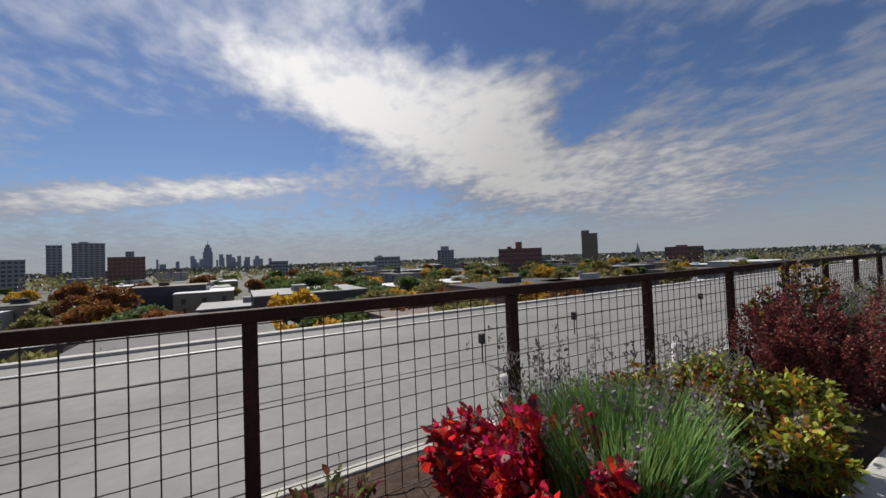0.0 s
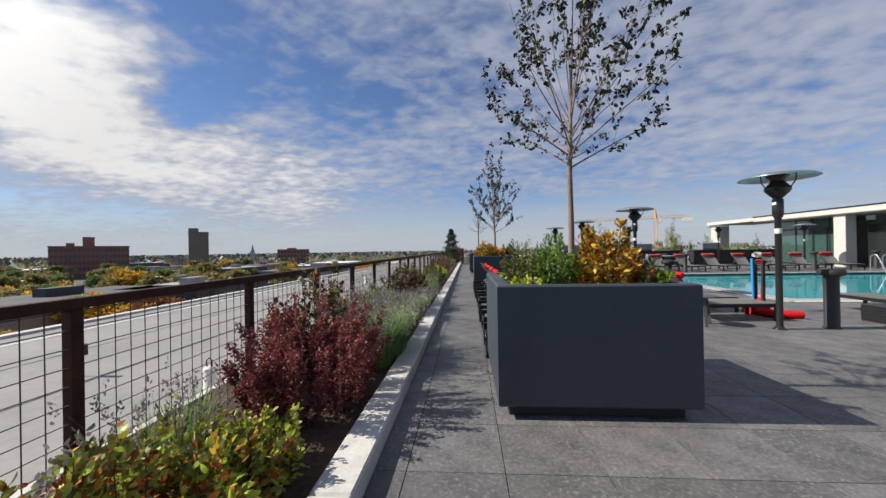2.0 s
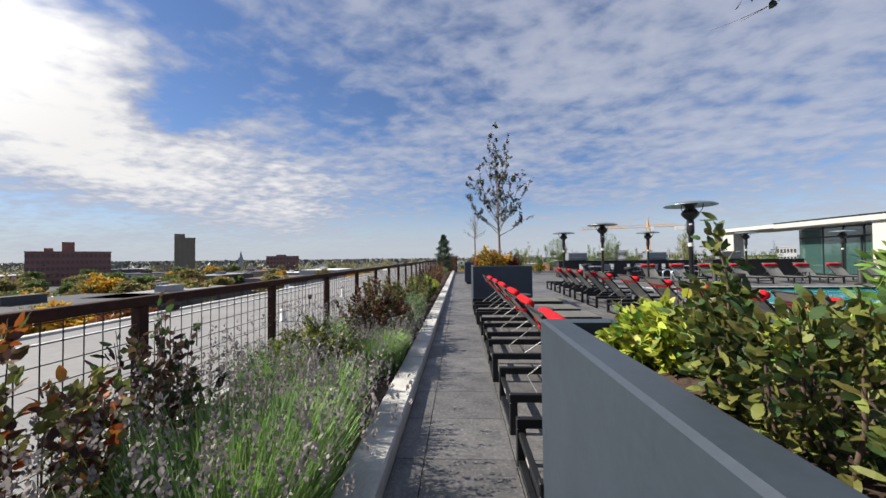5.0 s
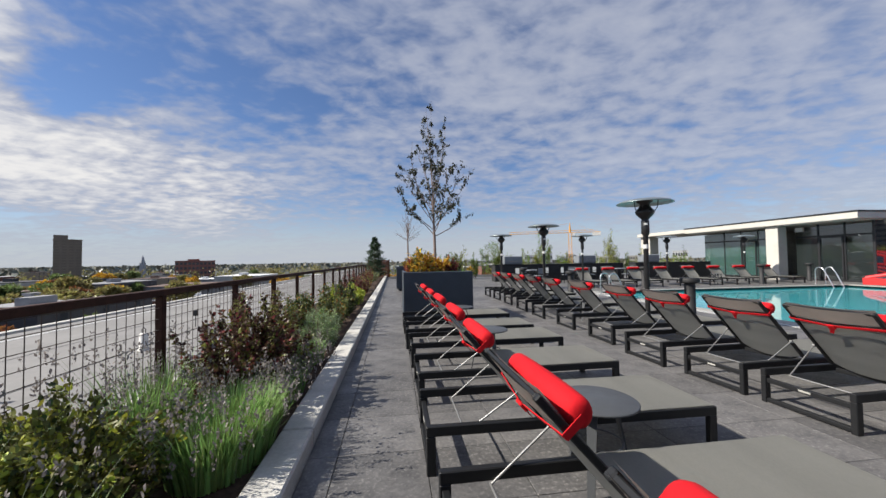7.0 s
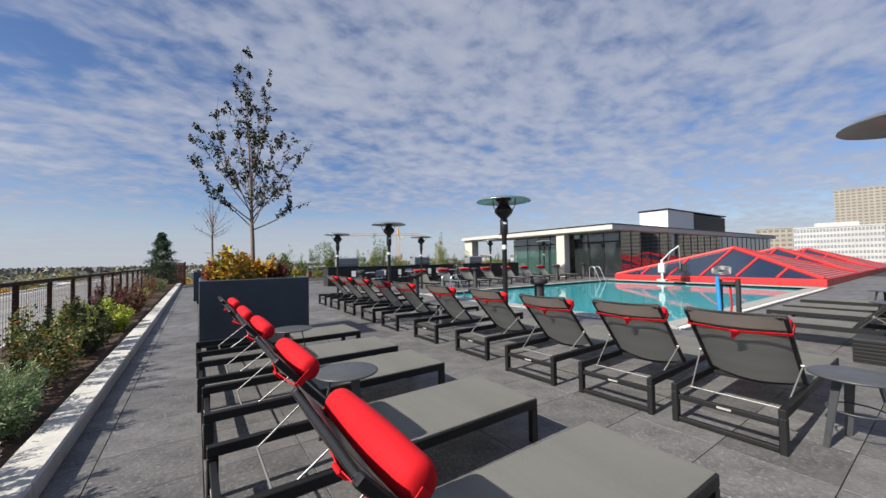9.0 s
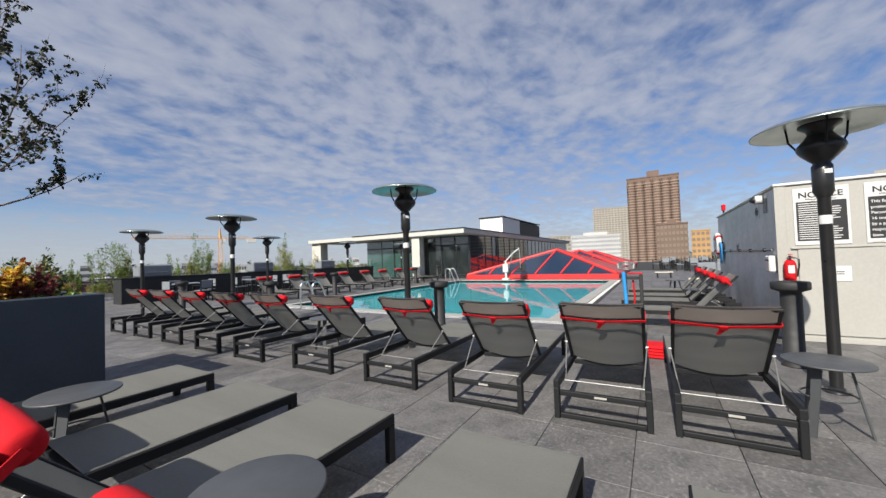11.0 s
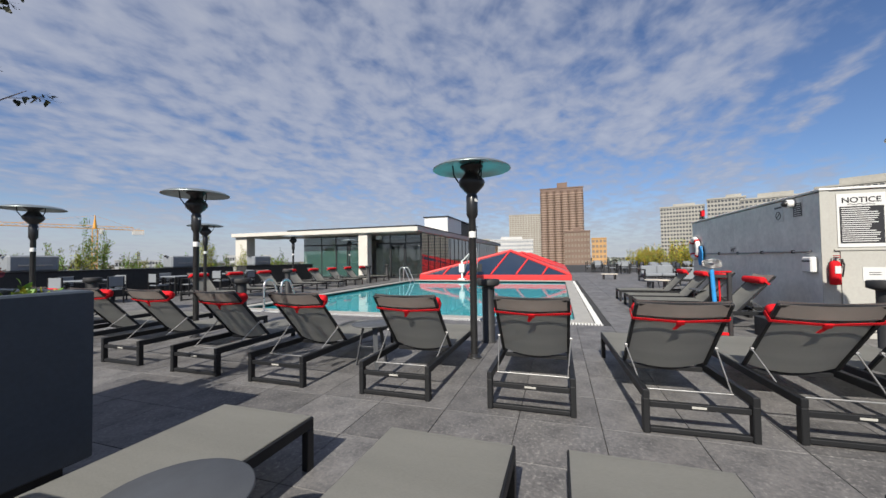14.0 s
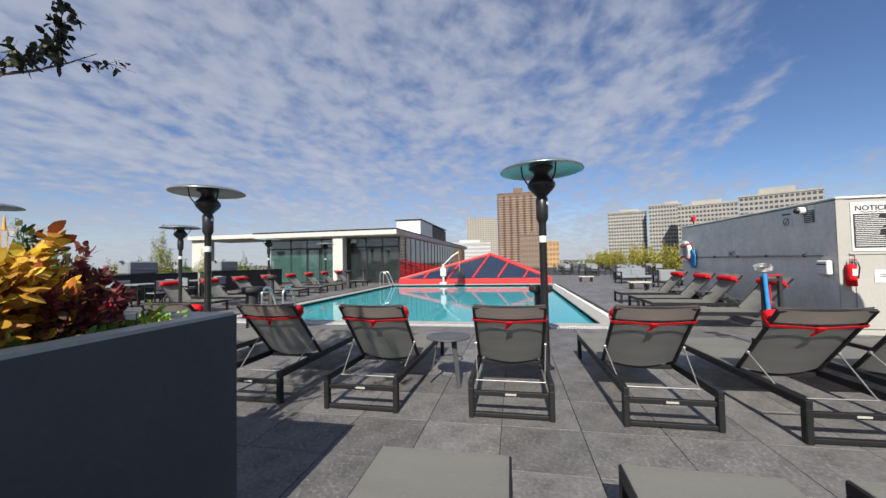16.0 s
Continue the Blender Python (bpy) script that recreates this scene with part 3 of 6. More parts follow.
    hs.add([(x, y, z + 0.03) for x, y, z in v], [q[::-1] for q in quads], True)
    part("head_sleeve", hs.turned(m), SLEEVE, back, "taupe mesh sleeve at the top")
    for s in (-1, 1):
        a = m @ Vector((0.27, s * 0.342, -0.01))
        part("strut", Geo().tube([a, (0.26, s * 0.30, 0.235)], 0.0065, 8), ROD, t, "thin steel strut")
        part("bolt", Geo().tube([m @ Vector((0.27, s * 0.33, -0.012)), m @ Vector((0.27, s * 0.352, -0.012))], 0.014, 8), ROD, t)
    c = m @ Vector((ln - 0.165, 0, 0.07))
    prof = [(0.0, -0.325), (0.03, -0.325), (0.048, -0.315), (0.058, -0.29), (0.061, -0.15), (0.062, 0.0), (0.061, 0.15), (0.058, 0.29), (0.048, 0.315), (0.03, 0.325), (0.0, 0.325)]
    pl = Geo().lathe(prof, 20).turned(Matrix.Translation(c) @ pose(0, 0, 0, 90, 0, 0))
    pl.v = [(x + 0.006 * noise.noise((x * 9, y * 9, z * 9)), y, z + 0.008 * noise.noise((y * 7, z * 9, x * 9))) for x, y, z in pl.v]
    pillow = part("pillow", pl, RED, t, "red canvas bolster tied to the back")
    st = Geo().slab([(ln - 0.15, -0.342, -0.022), (ln - 0.15, 0.0, -0.052), (ln - 0.175, 0.0, -0.052), (ln - 0.175, -0.342, -0.022)], 0.004).slab([(ln - 0.15, 0.0, -0.052), (ln - 0.15, 0.342, -0.022), (ln - 0.175, 0.342, -0.022), (ln - 0.175, 0.0, -0.052)], 0.004)
    for s in (-1, 1):
        a, b = sorted((s * 0.343, s * 0.3385))
        st.box(ln - 0.18, ln - 0.148, a, b, -0.024, 0.07, 0.001)
    st.box(ln - 0.19, ln - 0.14, -0.03, 0.03, -0.066, -0.050, 0.006)
    st.slab([(ln - 0.18, -0.02, -0.058), (ln - 0.25, 0.02, -0.058), (ln - 0.245, 0.045, -0.058), (ln - 0.175, 0.02, -0.058)], -0.004)
    part("strap", st.turned(m), RED, pillow, "knotted red strap")
    return t


LABEL_A = "graphite sun lounger with grey mesh and red bolster"
lounger = sun_lounger("graphite sun lounger with raised grey mesh back and red bolster", "loungers along the walkway")
rows = [(0.62, 2.785, 0.3), (0.61, 1.705, 0.0), (0.60, 3.945, -0.5), (0.62, 5.06, 0.4), (0.61, 6.275, 0.0), (0.58, 7.255, -0.6), (0.57, 8.445, 0.5)]
lounger.matrix_basis = pose(rows[0][0], rows[0][1], 0, 0, 0, rows[0][2])
for x, y, a in rows[1:]:
    copy_thing(lounger, pose(x, y, 0, 0, 0, a))
second = [(3.84, 3.935, 1.0), (3.785, 4.78, 2.0), (3.69, 5.737, 2.0), (3.78, 6.895, 0.2), (3.77, 8.124, 0.4), (3.75, 9.458, -0.6), (3.775, 10.632, 0.5), (3.82, 11.95, 0), (3.85, 13.25, 0.6), (3.86, 14.5, -0.5)]
for x, y, a in second:
    tagged(copy_thing(lounger, pose(x, y, 0, 0, 0, a)), group="loungers facing the pool")
for x, a in ((9.7, 0), (11.1, 1.5), (12.5, -1), (14.0, 1), (15.6, 0), (17.1, -1), (18.6, 1), (20.2, 0)):
    tagged(copy_thing(lounger, pose(x, 18.55, 0, 0, 0, -90 + a)), "graphite sun lounger with red bolster beyond the pool", group="loungers beyond the pool")
for x, a in ((8.46, 1), (9.86, -1), (10.96, 1), (12.36, 0)):
    tagged(copy_thing(lounger, pose(x, 2.98, 0, 0, 0, 90 + a)), "graphite sun lounger with red bolster by the concrete wall", group="loungers by the concrete wall")


# ---- side tables ----


def side_table(group):
    t = thing("side_table", (0, 0, 0), "small round dark grey metal side table", "side table", group)
    part("tabletop", Geo().lathe([(0.0, 0.49), (0.235, 0.49), (0.245, 0.495), (0.245, 0.503), (0.238, 0.507), (0.0, 0.507)], 40), TABLE, t)
    for k in range(3):
        a = radians(120 * k + 90)
        c, s = math.cos(a), math.sin(a)
        g = Geo().slab([(c * 0.12 - s * 0.03, s * 0.12 + c * 0.03, 0.49), (c * 0.12 + s * 0.03, s * 0.12 - c * 0.03, 0.49), (c * 0.215 + s * 0.02, s * 0.215 - c * 0.02, 0.0), (c * 0.215 - s * 0.02, s * 0.215 + c * 0.02, 0.0)], 0.012)
        part("leg", g, TABLE, t)
    part("foot_ring", Geo().tube([(0.15 * math.cos(i * math.pi / 12), 0.15 * math.sin(i * math.pi / 12), 0.26) for i in range(25)], 0.006, 6, False), TABLE, t)
    return t


tb = side_table("side tables")
tb.matrix_basis = pose(1.62, 3.37, 0, 0, 0, 20)
for x, y, a in ((1.55, 5.67, 75), (1.6, 7.86, 140), (4.62, 8.80, 10), (4.4, 3.33, 50), (10.3, 3.6, 0), (13.2, 3.9, 30), (16.4, 17.2, 10)):
    copy_thing(tb, pose(x, y, 0, 0, 0, a))


# ---- patio heaters ----


def patio_heater():
    t = thing("patio_heater", (0, 0, 0), "black patio heater with a wide round aluminium hood", "patio heater", "patio heaters")
    part("base_flange", Geo().lathe([(0.0, 0.0), (0.095, 0.0), (0.095, 0.012), (0.06, 0.016), (0.058, 0.05), (0.0, 0.05)], 24), BLACK, t)
    pole = part("pole", Geo().lathe([(0.046, 0.0), (0.046, 1.80), (0.05, 1.81)], 20), BLACK, t)
    part("label_band", Geo().lathe([(0.0468, 1.54), (0.0474, 1.545), (0.0474, 1.615), (0.0468, 1.62)], 20), WHITE, pole, "white sticker band")
    house = part("burner_housing", Geo().lathe([(0.05, 1.79), (0.074, 1.84), (0.074, 2.08), (0.062, 2.10), (0.062, 2.13)], 24), BLACK, t)
    part("rating_plate", box_geo(-0.078, -0.0735, -0.03, 0.03, 2.00, 2.04, 0.001), WHITE, house, "small white rating plate")
    part("bowl", Geo().lathe([(0.062, 2.11), (0.10, 2.15), (0.155, 2.21), (0.172, 2.25), (0.165, 2.28), (0.115, 2.34), (0.085, 2.385), (0.10, 2.42), (0.15, 2.455), (0.15, 2.475), (0.0, 2.48)], 28), BLACK, t, "perforated black burner bowl")
    part("hood", Geo().lathe([(0.0, 2.515), (0.15, 2.512), (0.32, 2.495), (0.44, 2.47), (0.50, 2.437), (0.505, 2.425), (0.497, 2.425), (0.437, 2.458), (0.32, 2.483), (0.15, 2.50), (0.0, 2.503)], 48), HOOD, t, "wide dished aluminium hood")
    for k in range(3):
        a = radians(120 * k + 40)
        c, s = math.cos(a), math.sin(a)
        part("bracket", Geo().tube([(c * 0.165, s * 0.165, 2.26), (c * 0.23, s * 0.23, 2.36), (c * 0.245, s * 0.245, 2.49)], 0.009, 6), FRAME, t)
    return t


heater = patio_heater()
spots = [(5.40, 2.99), (5.293, 7.71), (5.307, 12.58), (5.26, 17.15), (9.39, 17.5), (15.05, 18.9), (19.5, 18.6)]
heater.matrix_basis = pose(*spots[0], 0, 0, 0, 15)
for k, (x, y) in enumerate(spots[1:]):
    copy_thing(heater, pose(x, y, 0, 0, 0, 35 * k + 60))


def bollard():
    t = thing("bollard_light", (0, 0, 0), "black cylindrical bollard light with a wide cap", "bollard light", "bollard lights")
    part("post", Geo().lathe([(0.0, 0), (0.115, 0.0), (0.115, 0.015), (0.095, 0.02), (0.095, 0.84)], 24), MATTE_BLACK, t)
    part("cap", Geo().lathe([(0.0, 0.83), (0.10, 0.835), (0.165, 0.86), (0.172, 0.875), (0.172, 0.935), (0.16, 0.95), (0.0, 0.955)], 28), MATTE_BLACK, t)
    return t


bl = bollard()
bl.matrix_basis = pose(6.25, 3.06, 0)
for x, y in ((6.2, 7.69), (6.2, 12.55), (6.2, 17.0), (11.6, 16.2), (18.2, 16.6), (22.0, 17.4)):
    copy_thing(bl, pose(x, y, 0))


# ---- planters ----


def planter(x0, x1, y0, y1, h):
    cx, cy = (x0 + x1) / 2, (y0 + y1) / 2
    t = thing("planter_box", (cx, cy, 0), "large slate-blue planter box on a recessed plinth", "planter", "planter boxes")
    hx, hy, w = (x1 - x0) / 2, (y1 - y0) / 2, 0.11
    z0 = 0.10
    part("plinth", box_geo(-hx + 0.09, hx - 0.09, -hy + 0.09, hy - 0.09, 0.0, z0 + 0.004, 0.004), MATTE_BLACK, t)
    o = Geo()
    c = 0.012
    rings = [(hx - c, hy - c, z0), (hx, hy, z0 + c), (hx, hy, h - c), (hx - c, hy - c, h), (hx - w, hy - w, h), (hx - w, hy - w, h - 0.16)]
    v = [(sx * a, sy * b, z) for a, b, z in rings for sx, sy in ((-1, -1), (1, -1), (1, 1), (-1, 1))]
    f = [(4 * i + k, 4 * i + (k + 1) % 4, 4 * i + 4 + (k + 1) % 4, 4 * i + 4 + k) for i in range(len(rings) - 1) for k in range(4)]
    f.append((3, 2, 1, 0))
    o.add(v, f)
    part("box", o, PLANTER, t)
    s = Geo()
    n = 16
    a, b = hx - w - 0.001, hy - w - 0.001
    sv = [(-a + 2 * a * i / n, -b + 2 * b * j / n, h - 0.10 + 0.03 * noise.noise((i * 0.9, j * 0.9, x0))) for i in range(n + 1) for j in range(n + 1)]
    s.add(sv, [(i * (n + 1) + j, (i + 1) * (n + 1) + j, (i + 1) * (n + 1) + j + 1, i * (n + 1) + j + 1) for i in range(n) for j in range(n)], True)
    part("soil", s, SOIL, t, "dark planting soil")
    return t


P1 = (0.63, 2.20, -0.26, 1.36, 1.07)
P2 = (0.61, 2.19, 9.37, 10.99, 1.11)
P3 = (0.50, 2.08, 17.6, 19.2, 1.10)
for p in (P1, P2, P3):
    planter(*p)

# ---- mechanical enclosure ----
MX, MY, MZ = 7.77, 2.80, 2.22
mech = thing("mechanical_enclosure", (MX, MY, 0), "grey concrete and cream steel mechanical enclosure", "enclosure")
part("wall", Geo().box(0.03, 5.6, -0.22, 0.0, 0.0, MZ, 0.01).box(5.38, 5.6, -6.5, -0.221, 0.0, MZ, 0.01), CONCRETE, mech, "mottled grey concrete wall")
part("front_panel", box_geo(0.0, 0.0295, -6.5, 0.004, 0.0, MZ + 0.012, 0.004), CREAM, mech, "cream painted steel front")
part("roof", box_geo(-0.03, 5.63, -6.53, 0.03, MZ + 0.013, MZ + 0.05, 0.008), CONCRETE, mech)
part("corner_trim", box_geo(-0.012, -0.0005, -0.10, 0.02, 0.0, MZ + 0.01, 0.003), CREAM, mech)
for k in range(3):
    dr = part("door_leaf", box_geo(-0.022, -0.001, -1.12 - k * 0.95, -0.20 - k * 0.95, 0.10, 1.30, 0.004), CREAM, mech, "cream steel access door")
    part("knob", Geo().lathe([(0.0, 0), (0.03, 0.0), (0.03, 0.012), (0.018, 0.02), (0.026, 0.04), (0.0, 0.05)], 14).turned(pose(-0.022, -1.05 - k * 0.95, 0.62, 0, -90, 0)), ROD, dr)
    part("hinge", Geo().tube([(-0.026, -0.205 - k * 0.95, 1.05), (-0.026, -0.205 - k * 0.95, 1.17)], 0.008, 6), FRAME, dr)
    part("hinge", Geo().tube([(-0.026, -0.205 - k * 0.95, 0.25), (-0.026, -0.205 - k * 0.95, 0.37)], 0.008, 6), FRAME, dr)
part("drip_rail", box_geo(-0.03, -0.001, -6.4, -0.13, 1.31, 1.335, 0.004), CREAM, mech)
part("base_rail", box_geo(-0.035, -0.001, -6.4, -0.01, 0.0, 0.075, 0.005), CREAM, mech)


def lettering(body, size, material, parent, m, name="lettering", align="CENTER"):
    cu = bpy.data.curves.new(name, "FONT")
    cu.body, cu.size, cu.align_x, cu.extrude = body, size, align, 0.0015
    cu.offset = size * 0.018
    tmp = bpy.data.objects.new(name, cu)
    me = bpy.data.meshes.new_from_object(tmp)
    bpy.data.objects.remove(tmp)
    me.materials.clear()
    me.materials.append(material)
    ob = new(name, me)
    ob.parent = parent
    ob.matrix_basis = m
    return ob


WEST = Matrix(((0, 0, -1, 0), (-1, 0, 0, 0), (0, 1, 0, 0), (0, 0, 0, 1)))
NORTH = Matrix(((-1, 0, 0, 0), (0, 0, 1, 0), (0, 1, 0, 0), (0, 0, 0, 1)))


def notice(y0, y1, z0, z1, lines, words=()):
    t = thing("notice_sign", (MX - 0.004, (y0 + y1) / 2, z0), "white pool notice sign with black text panel", "sign", "notice signs")
    w, h = (y1 - y0) / 2, z1 - z0
    part("board", box_geo(-0.008, 0, -w, w, 0, h, 0.003), PAPER, t)
    panel = part("text_panel", box_geo(-0.0125, -0.0081, -w + 0.03, w - 0.03, 0.06, h * 0.76, 0.001), INK, t, "black text panel")
    lettering("NOTICE", h * 0.155, INK, t, Matrix.Translation((-0.0095, 0, h * 0.83)) @ WEST @ Matrix.Diagonal((1.0, 0.9, 1, 1)))
    part("wave_mark", Geo().tube([(-0.01, w * (0.55 - 1.1 * i / 14), h * 0.795 + 0.008 * math.sin(i * 1.3)) for i in range(15)], 0.005, 5), INK, t)
    if words:
        for i, s in enumerate(words):
            lettering(s, 0.052, PAPER, t, Matrix.Translation((-0.0128, w - 0.05, h * 0.66 - i * 0.075)) @ WEST, align="LEFT")
    else:
        g = Geo()
        random.seed(4)
        for i in range(lines):
            zz = 0.085 + (h * 0.76 - 0.12) * i / (lines - 1)
            e = random.uniform(0.02, 0.16)
            g.box(-0.0145, -0.0126, -w + 0.05 + e, w - 0.05, zz, zz + 0.012, 0)
        part("text_lines", g, PAPER, panel, "rows of fine white print")
    return t


notice(2.05, 2.62, 1.36, 2.17, 17)
notice(1.31, 1.91, 1.36, 2.17, 0, ("This facility is NOT", "protected by lifeguards.", "Persons under the age of", "16 must be accompanied", "by a parent, guardian or", "responsible person at", "least 16 years of age.", "Swimming alone is not", "recommended."))
lab = single("paper_notice", box_geo(MX - 0.031, MX - 0.025, 2.08, 2.36, 0.85, 1.06, 0.001), PAPER, "small white paper notice on the steel door", "notice")
for i in range(2):
    part("text_line", box_geo(MX - 0.0325, MX - 0.0311, 2.15, 2.29, 0.945 + i * 0.03, 0.955 + i * 0.03, 0), INK, lab)

ext = thing("fire_extinguisher", (MX - 0.085, MY - 0.09, 0.80), "red fire extinguisher hung on the enclosure corner", "fire extinguisher", "", 90)
part("cylinder", Geo().lathe([(0.0, 0), (0.055, 0.0), (0.064, 0.015), (0.064, 0.29), (0.055, 0.335), (0.028, 0.36), (0.0, 0.365)], 24), RED, ext)
part("instruction_label", box_geo(-0.035, 0.035, 0.060, 0.0665, 0.17, 0.28, 0.002), PAPER, ext, "white instruction label")
part("valve", Geo().lathe([(0.0, 0.355), (0.022, 0.355), (0.022, 0.405), (0.0, 0.41)], 12), ROD, ext)
part("lever", Geo().box(-0.012, 0.012, -0.02, 0.11, 0.405, 0.418).box(-0.012, 0.012, -0.02, 0.10, 0.43, 0.442), RED, ext)
part("hose", Geo().tube([(-0.02, 0, 0.39), (-0.08, 0.02, 0.38), (-0.092, 0.03, 0.30), (-0.082, 0.03, 0.22), (-0.072, 0.02, 0.12)], 0.010, 8), BLACK, ext)
part("hanger", box_geo(-0.04, 0.04, -0.083, -0.04, 0.29, 0.34, 0.004), FRAME, ext)

ebx = thing("pool_phone_box", (8.0, MY + 0.002, 0.95), "white emergency phone box on grey concrete wall", "phone box")
part("case", box_geo(-0.12, 0.12, 0, 0.09, 0.02, 0.27, 0.02), WHITE, ebx)
part("lid_line", box_geo(-0.1, 0.1, 0.0905, 0.092, 0.19, 0.215, 0), INK, ebx)
con = thing("conduit", (7.95, MY + 0.0, 1.26), "thin grey conduit along the concrete wall", "conduit")
part("pipe", Geo().tube([(0.05, 0.022, 0.05), (1.5, 0.022, 0.045), (4.6, 0.022, 0.045)], 0.016, 8), ROD, con)
for k in range(5):
    part("clip", box_geo(0.5 + k, 0.53 + k, 0, 0.042, 0.02, 0.075, 0.003), FRAME, con)
dome = thing("security_camera", (8.42, MY, 2.13), "white dome security camera on the wall", "camera")
part("mount", Geo().lathe([(0.0, 0), (0.07, 0), (0.07, 0.10), (0.06, 0.115), (0, 0.115)], 20).turned(pose(0, 0, 0, -90, 0, 0)), WHITE, dome)
part("lens_dome", Geo().lathe([(0.055, 0.112), (0.05, 0.15), (0.03, 0.175), (0.0, 0.182)], 18).turned(pose(0, 0, 0, -90, 0, 0)), BLACK, dome)
for nm, x0, x1, z0, z1, dark in (("no_diving_sign", 8.74, 9.02, 1.86, 2.16, False), ("rules_sign", 8.20, 8.45, 1.89, 2.18, True)):
    t = thing(nm, ((x0 + x1) / 2, MY + 0.002, z0), "small white warning sign with black symbol" if not dark else "small black and white pool rules sign", "sign")
    w, h = (x1 - x0) / 2, z1 - z0
    part("board", box_geo(-w, w, 0, 0.006, 0, h, 0.002), PAPER, t)
    if dark:
        pn = part("panel", box_geo(-w + 0.012, w - 0.012, 0.0062, 0.009, 0.012, h - 0.055, 0), INK, t)
        g = Geo()
        for i in range(6):
            g.box(-w + 0.035, w - 0.035, 0.0091, 0.0105, 0.03 + i * 0.035, 0.042 + i * 0.035, 0)
        part("text_lines", g, PAPER, pn)
    else:
        part("symbol", Geo().tube([(0.07 * math.cos(i * math.pi / 12), 0.0085, 0.11 + 0.07 * math.sin(i * math.pi / 12)) for i in range(25)], 0.006, 5, False), INK, t)
        part("bar", Geo().tube([(-0.05, 0.0085, 0.16), (0.05, 0.0085, 0.06)], 0.006, 5), INK, t)
        part("text_line", box_geo(-w + 0.03, w - 0.03, 0.0062, 0.008, h - 0.06, h - 0.03, 0), INK, t)
dm = thing("depth_marker", (10.73, MY + 0.002, 1.30), "small white depth plate reading 4 6", "plate")
part("plate", box_geo(-0.15, 0.15, 0, 0.006, 0, 0.16, 0.001), CURB, dm)
lettering("4'6\"", 0.13, INK, dm, Matrix.Translation((0, 0.0075, 0.03)) @ NORTH)
ring = thing("life_ring", (12.95, MY + 0.05, 1.47), "white life ring hung on the wall", "life ring")
part("ring", Geo().tube([(0.27 * math.cos(i * math.pi / 16), 0.03, 0.27 * math.sin(i * math.pi / 16)) for i in range(33)], 0.065, 12, False), WHITE, ring)
for k in range(4):
    a = radians(90 * k + 45)
    part("band", Geo().tube([(0.27 * math.cos(a + d), 0.03, 0.27 * math.sin(a + d)) for d in (-0.12, 0, 0.12)], 0.068, 12), RED, ring)
part("hook", box_geo(-0.02, 0.02, -0.05, 0.03, 0.20, 0.24, 0.004), FRAME, ring)
rope = thing("rope_coil", (12.55, MY + 0.01, 1.0), "bright blue coiled rope hung on the wall", "rope")
for k in range(7):
    dx = (k - 3) * 0.028
    part("loop", Geo().tube([(dx, 0.05 + 0.012 * (k % 3), 0.52), (dx - 0.07, 0.06, 0.35), (dx - 0.05, 0.06, 0.08), (dx + 0.02, 0.06, 0.0), (dx + 0.08, 0.055, 0.1), (dx + 0.06, 0.05, 0.38), (dx, 0.05, 0.52)], 0.013, 6, False), BLUE, rope)
part("peg", box_geo(-0.02, 0.02, 0.0, 0.1, 0.50, 0.54, 0.004), FRAME, rope)
al = thing("alarm_strobe", (12.68, MY - 0.05, MZ + 0.05), "small red alarm strobe above the wall", "alarm")
part("post", Geo().tube([(0, 0, 0), (0, 0, 0.12)], 0.02, 8), FRAME, al)
part("strobe", box_geo(-0.07, 0.07, -0.04, 0.04, 0.1, 0.26, 0.015), RED, al)

# ---- pool fittings ----


def ladder_rail(at, turn):
    t = thing("pool_ladder_rail", at, "polished steel pool ladder hand rails", "hand rail", "pool hand rails", turn)
    for s in (-0.27, 0.27):
        pts = [(s, 0.32, 0.0), (s, 0.32, 0.62)] + [(s, 0.32 - 0.17 * (1 - math.cos(i * math.pi / 10)), 0.62 + 0.17 * math.sin(i * math.pi / 10)) for i in range(1, 10)] + [(s, -0.08, 0.55), (s, -0.45, -0.3), (s, -0.5, -0.9)]
        part("rail", Geo().tube(pts, 0.024, 10), STAINLESS, t)
        part("escutcheon", Geo().lathe([(0.026, 0.0), (0.06, 0.002), (0.045, 0.02), (0.026, 0.03)], 14, (s, 0.32, 0.0)), STAINLESS, t)
    for k in range(3):
        part("tread", box_geo(-0.26, 0.26, -0.5, -0.4, -0.3 - 0.28 * k, -0.27 - 0.28 * k, 0.006), WHITE, t)
    return t


ladder_rail((bx0 - 0.12, 13.5, 0.013), 90)
ladder_rail((19.9, by1 + 0.12, 0.013), 0)

lift = thing("pool_lift", (21.2, 12.1, 0), "white pool access lift with a seat on an arm", "pool lift")
part("base", box_geo(-0.2, 0.2, -0.2, 0.2, 0.0, 0.1, 0.02), WHITE, lift)
part("mast", Geo().tube([(0, 0, 0.1), (0, 0, 1.15)], 0.06, 12), WHITE, lift)
part("battery_box", box_geo(-0.12, 0.12, -0.16, 0.16, 0.45, 0.95, 0.03), WHITE, lift)
part("arm", Geo().tube([(0, 0, 1.1), (-0.15, -0.55, 1.6), (-0.25, -0.95, 1.85)], 0.04, 10), WHITE, lift)
part("hanger", Geo().tube([(-0.25, -0.95, 1.85), (-0.3, -1.0, 1.2), (-0.3, -1.0, 0.7)], 0.025, 8), ROD, lift)
part("seat", box_geo(-0.55, -0.1, -1.25, -0.8, 0.50, 0.55, 0.02), MATTE_BLACK, lift)
part("seat_back", box_geo(-0.12, -0.09, -1.22, -0.83, 0.55, 0.95, 0.012), MATTE_BLACK, lift)
part("footrest", box_geo(-0.85, -0.55, -1.3, -0.75, 0.12, 0.16, 0.015), MATTE_BLACK, lift)
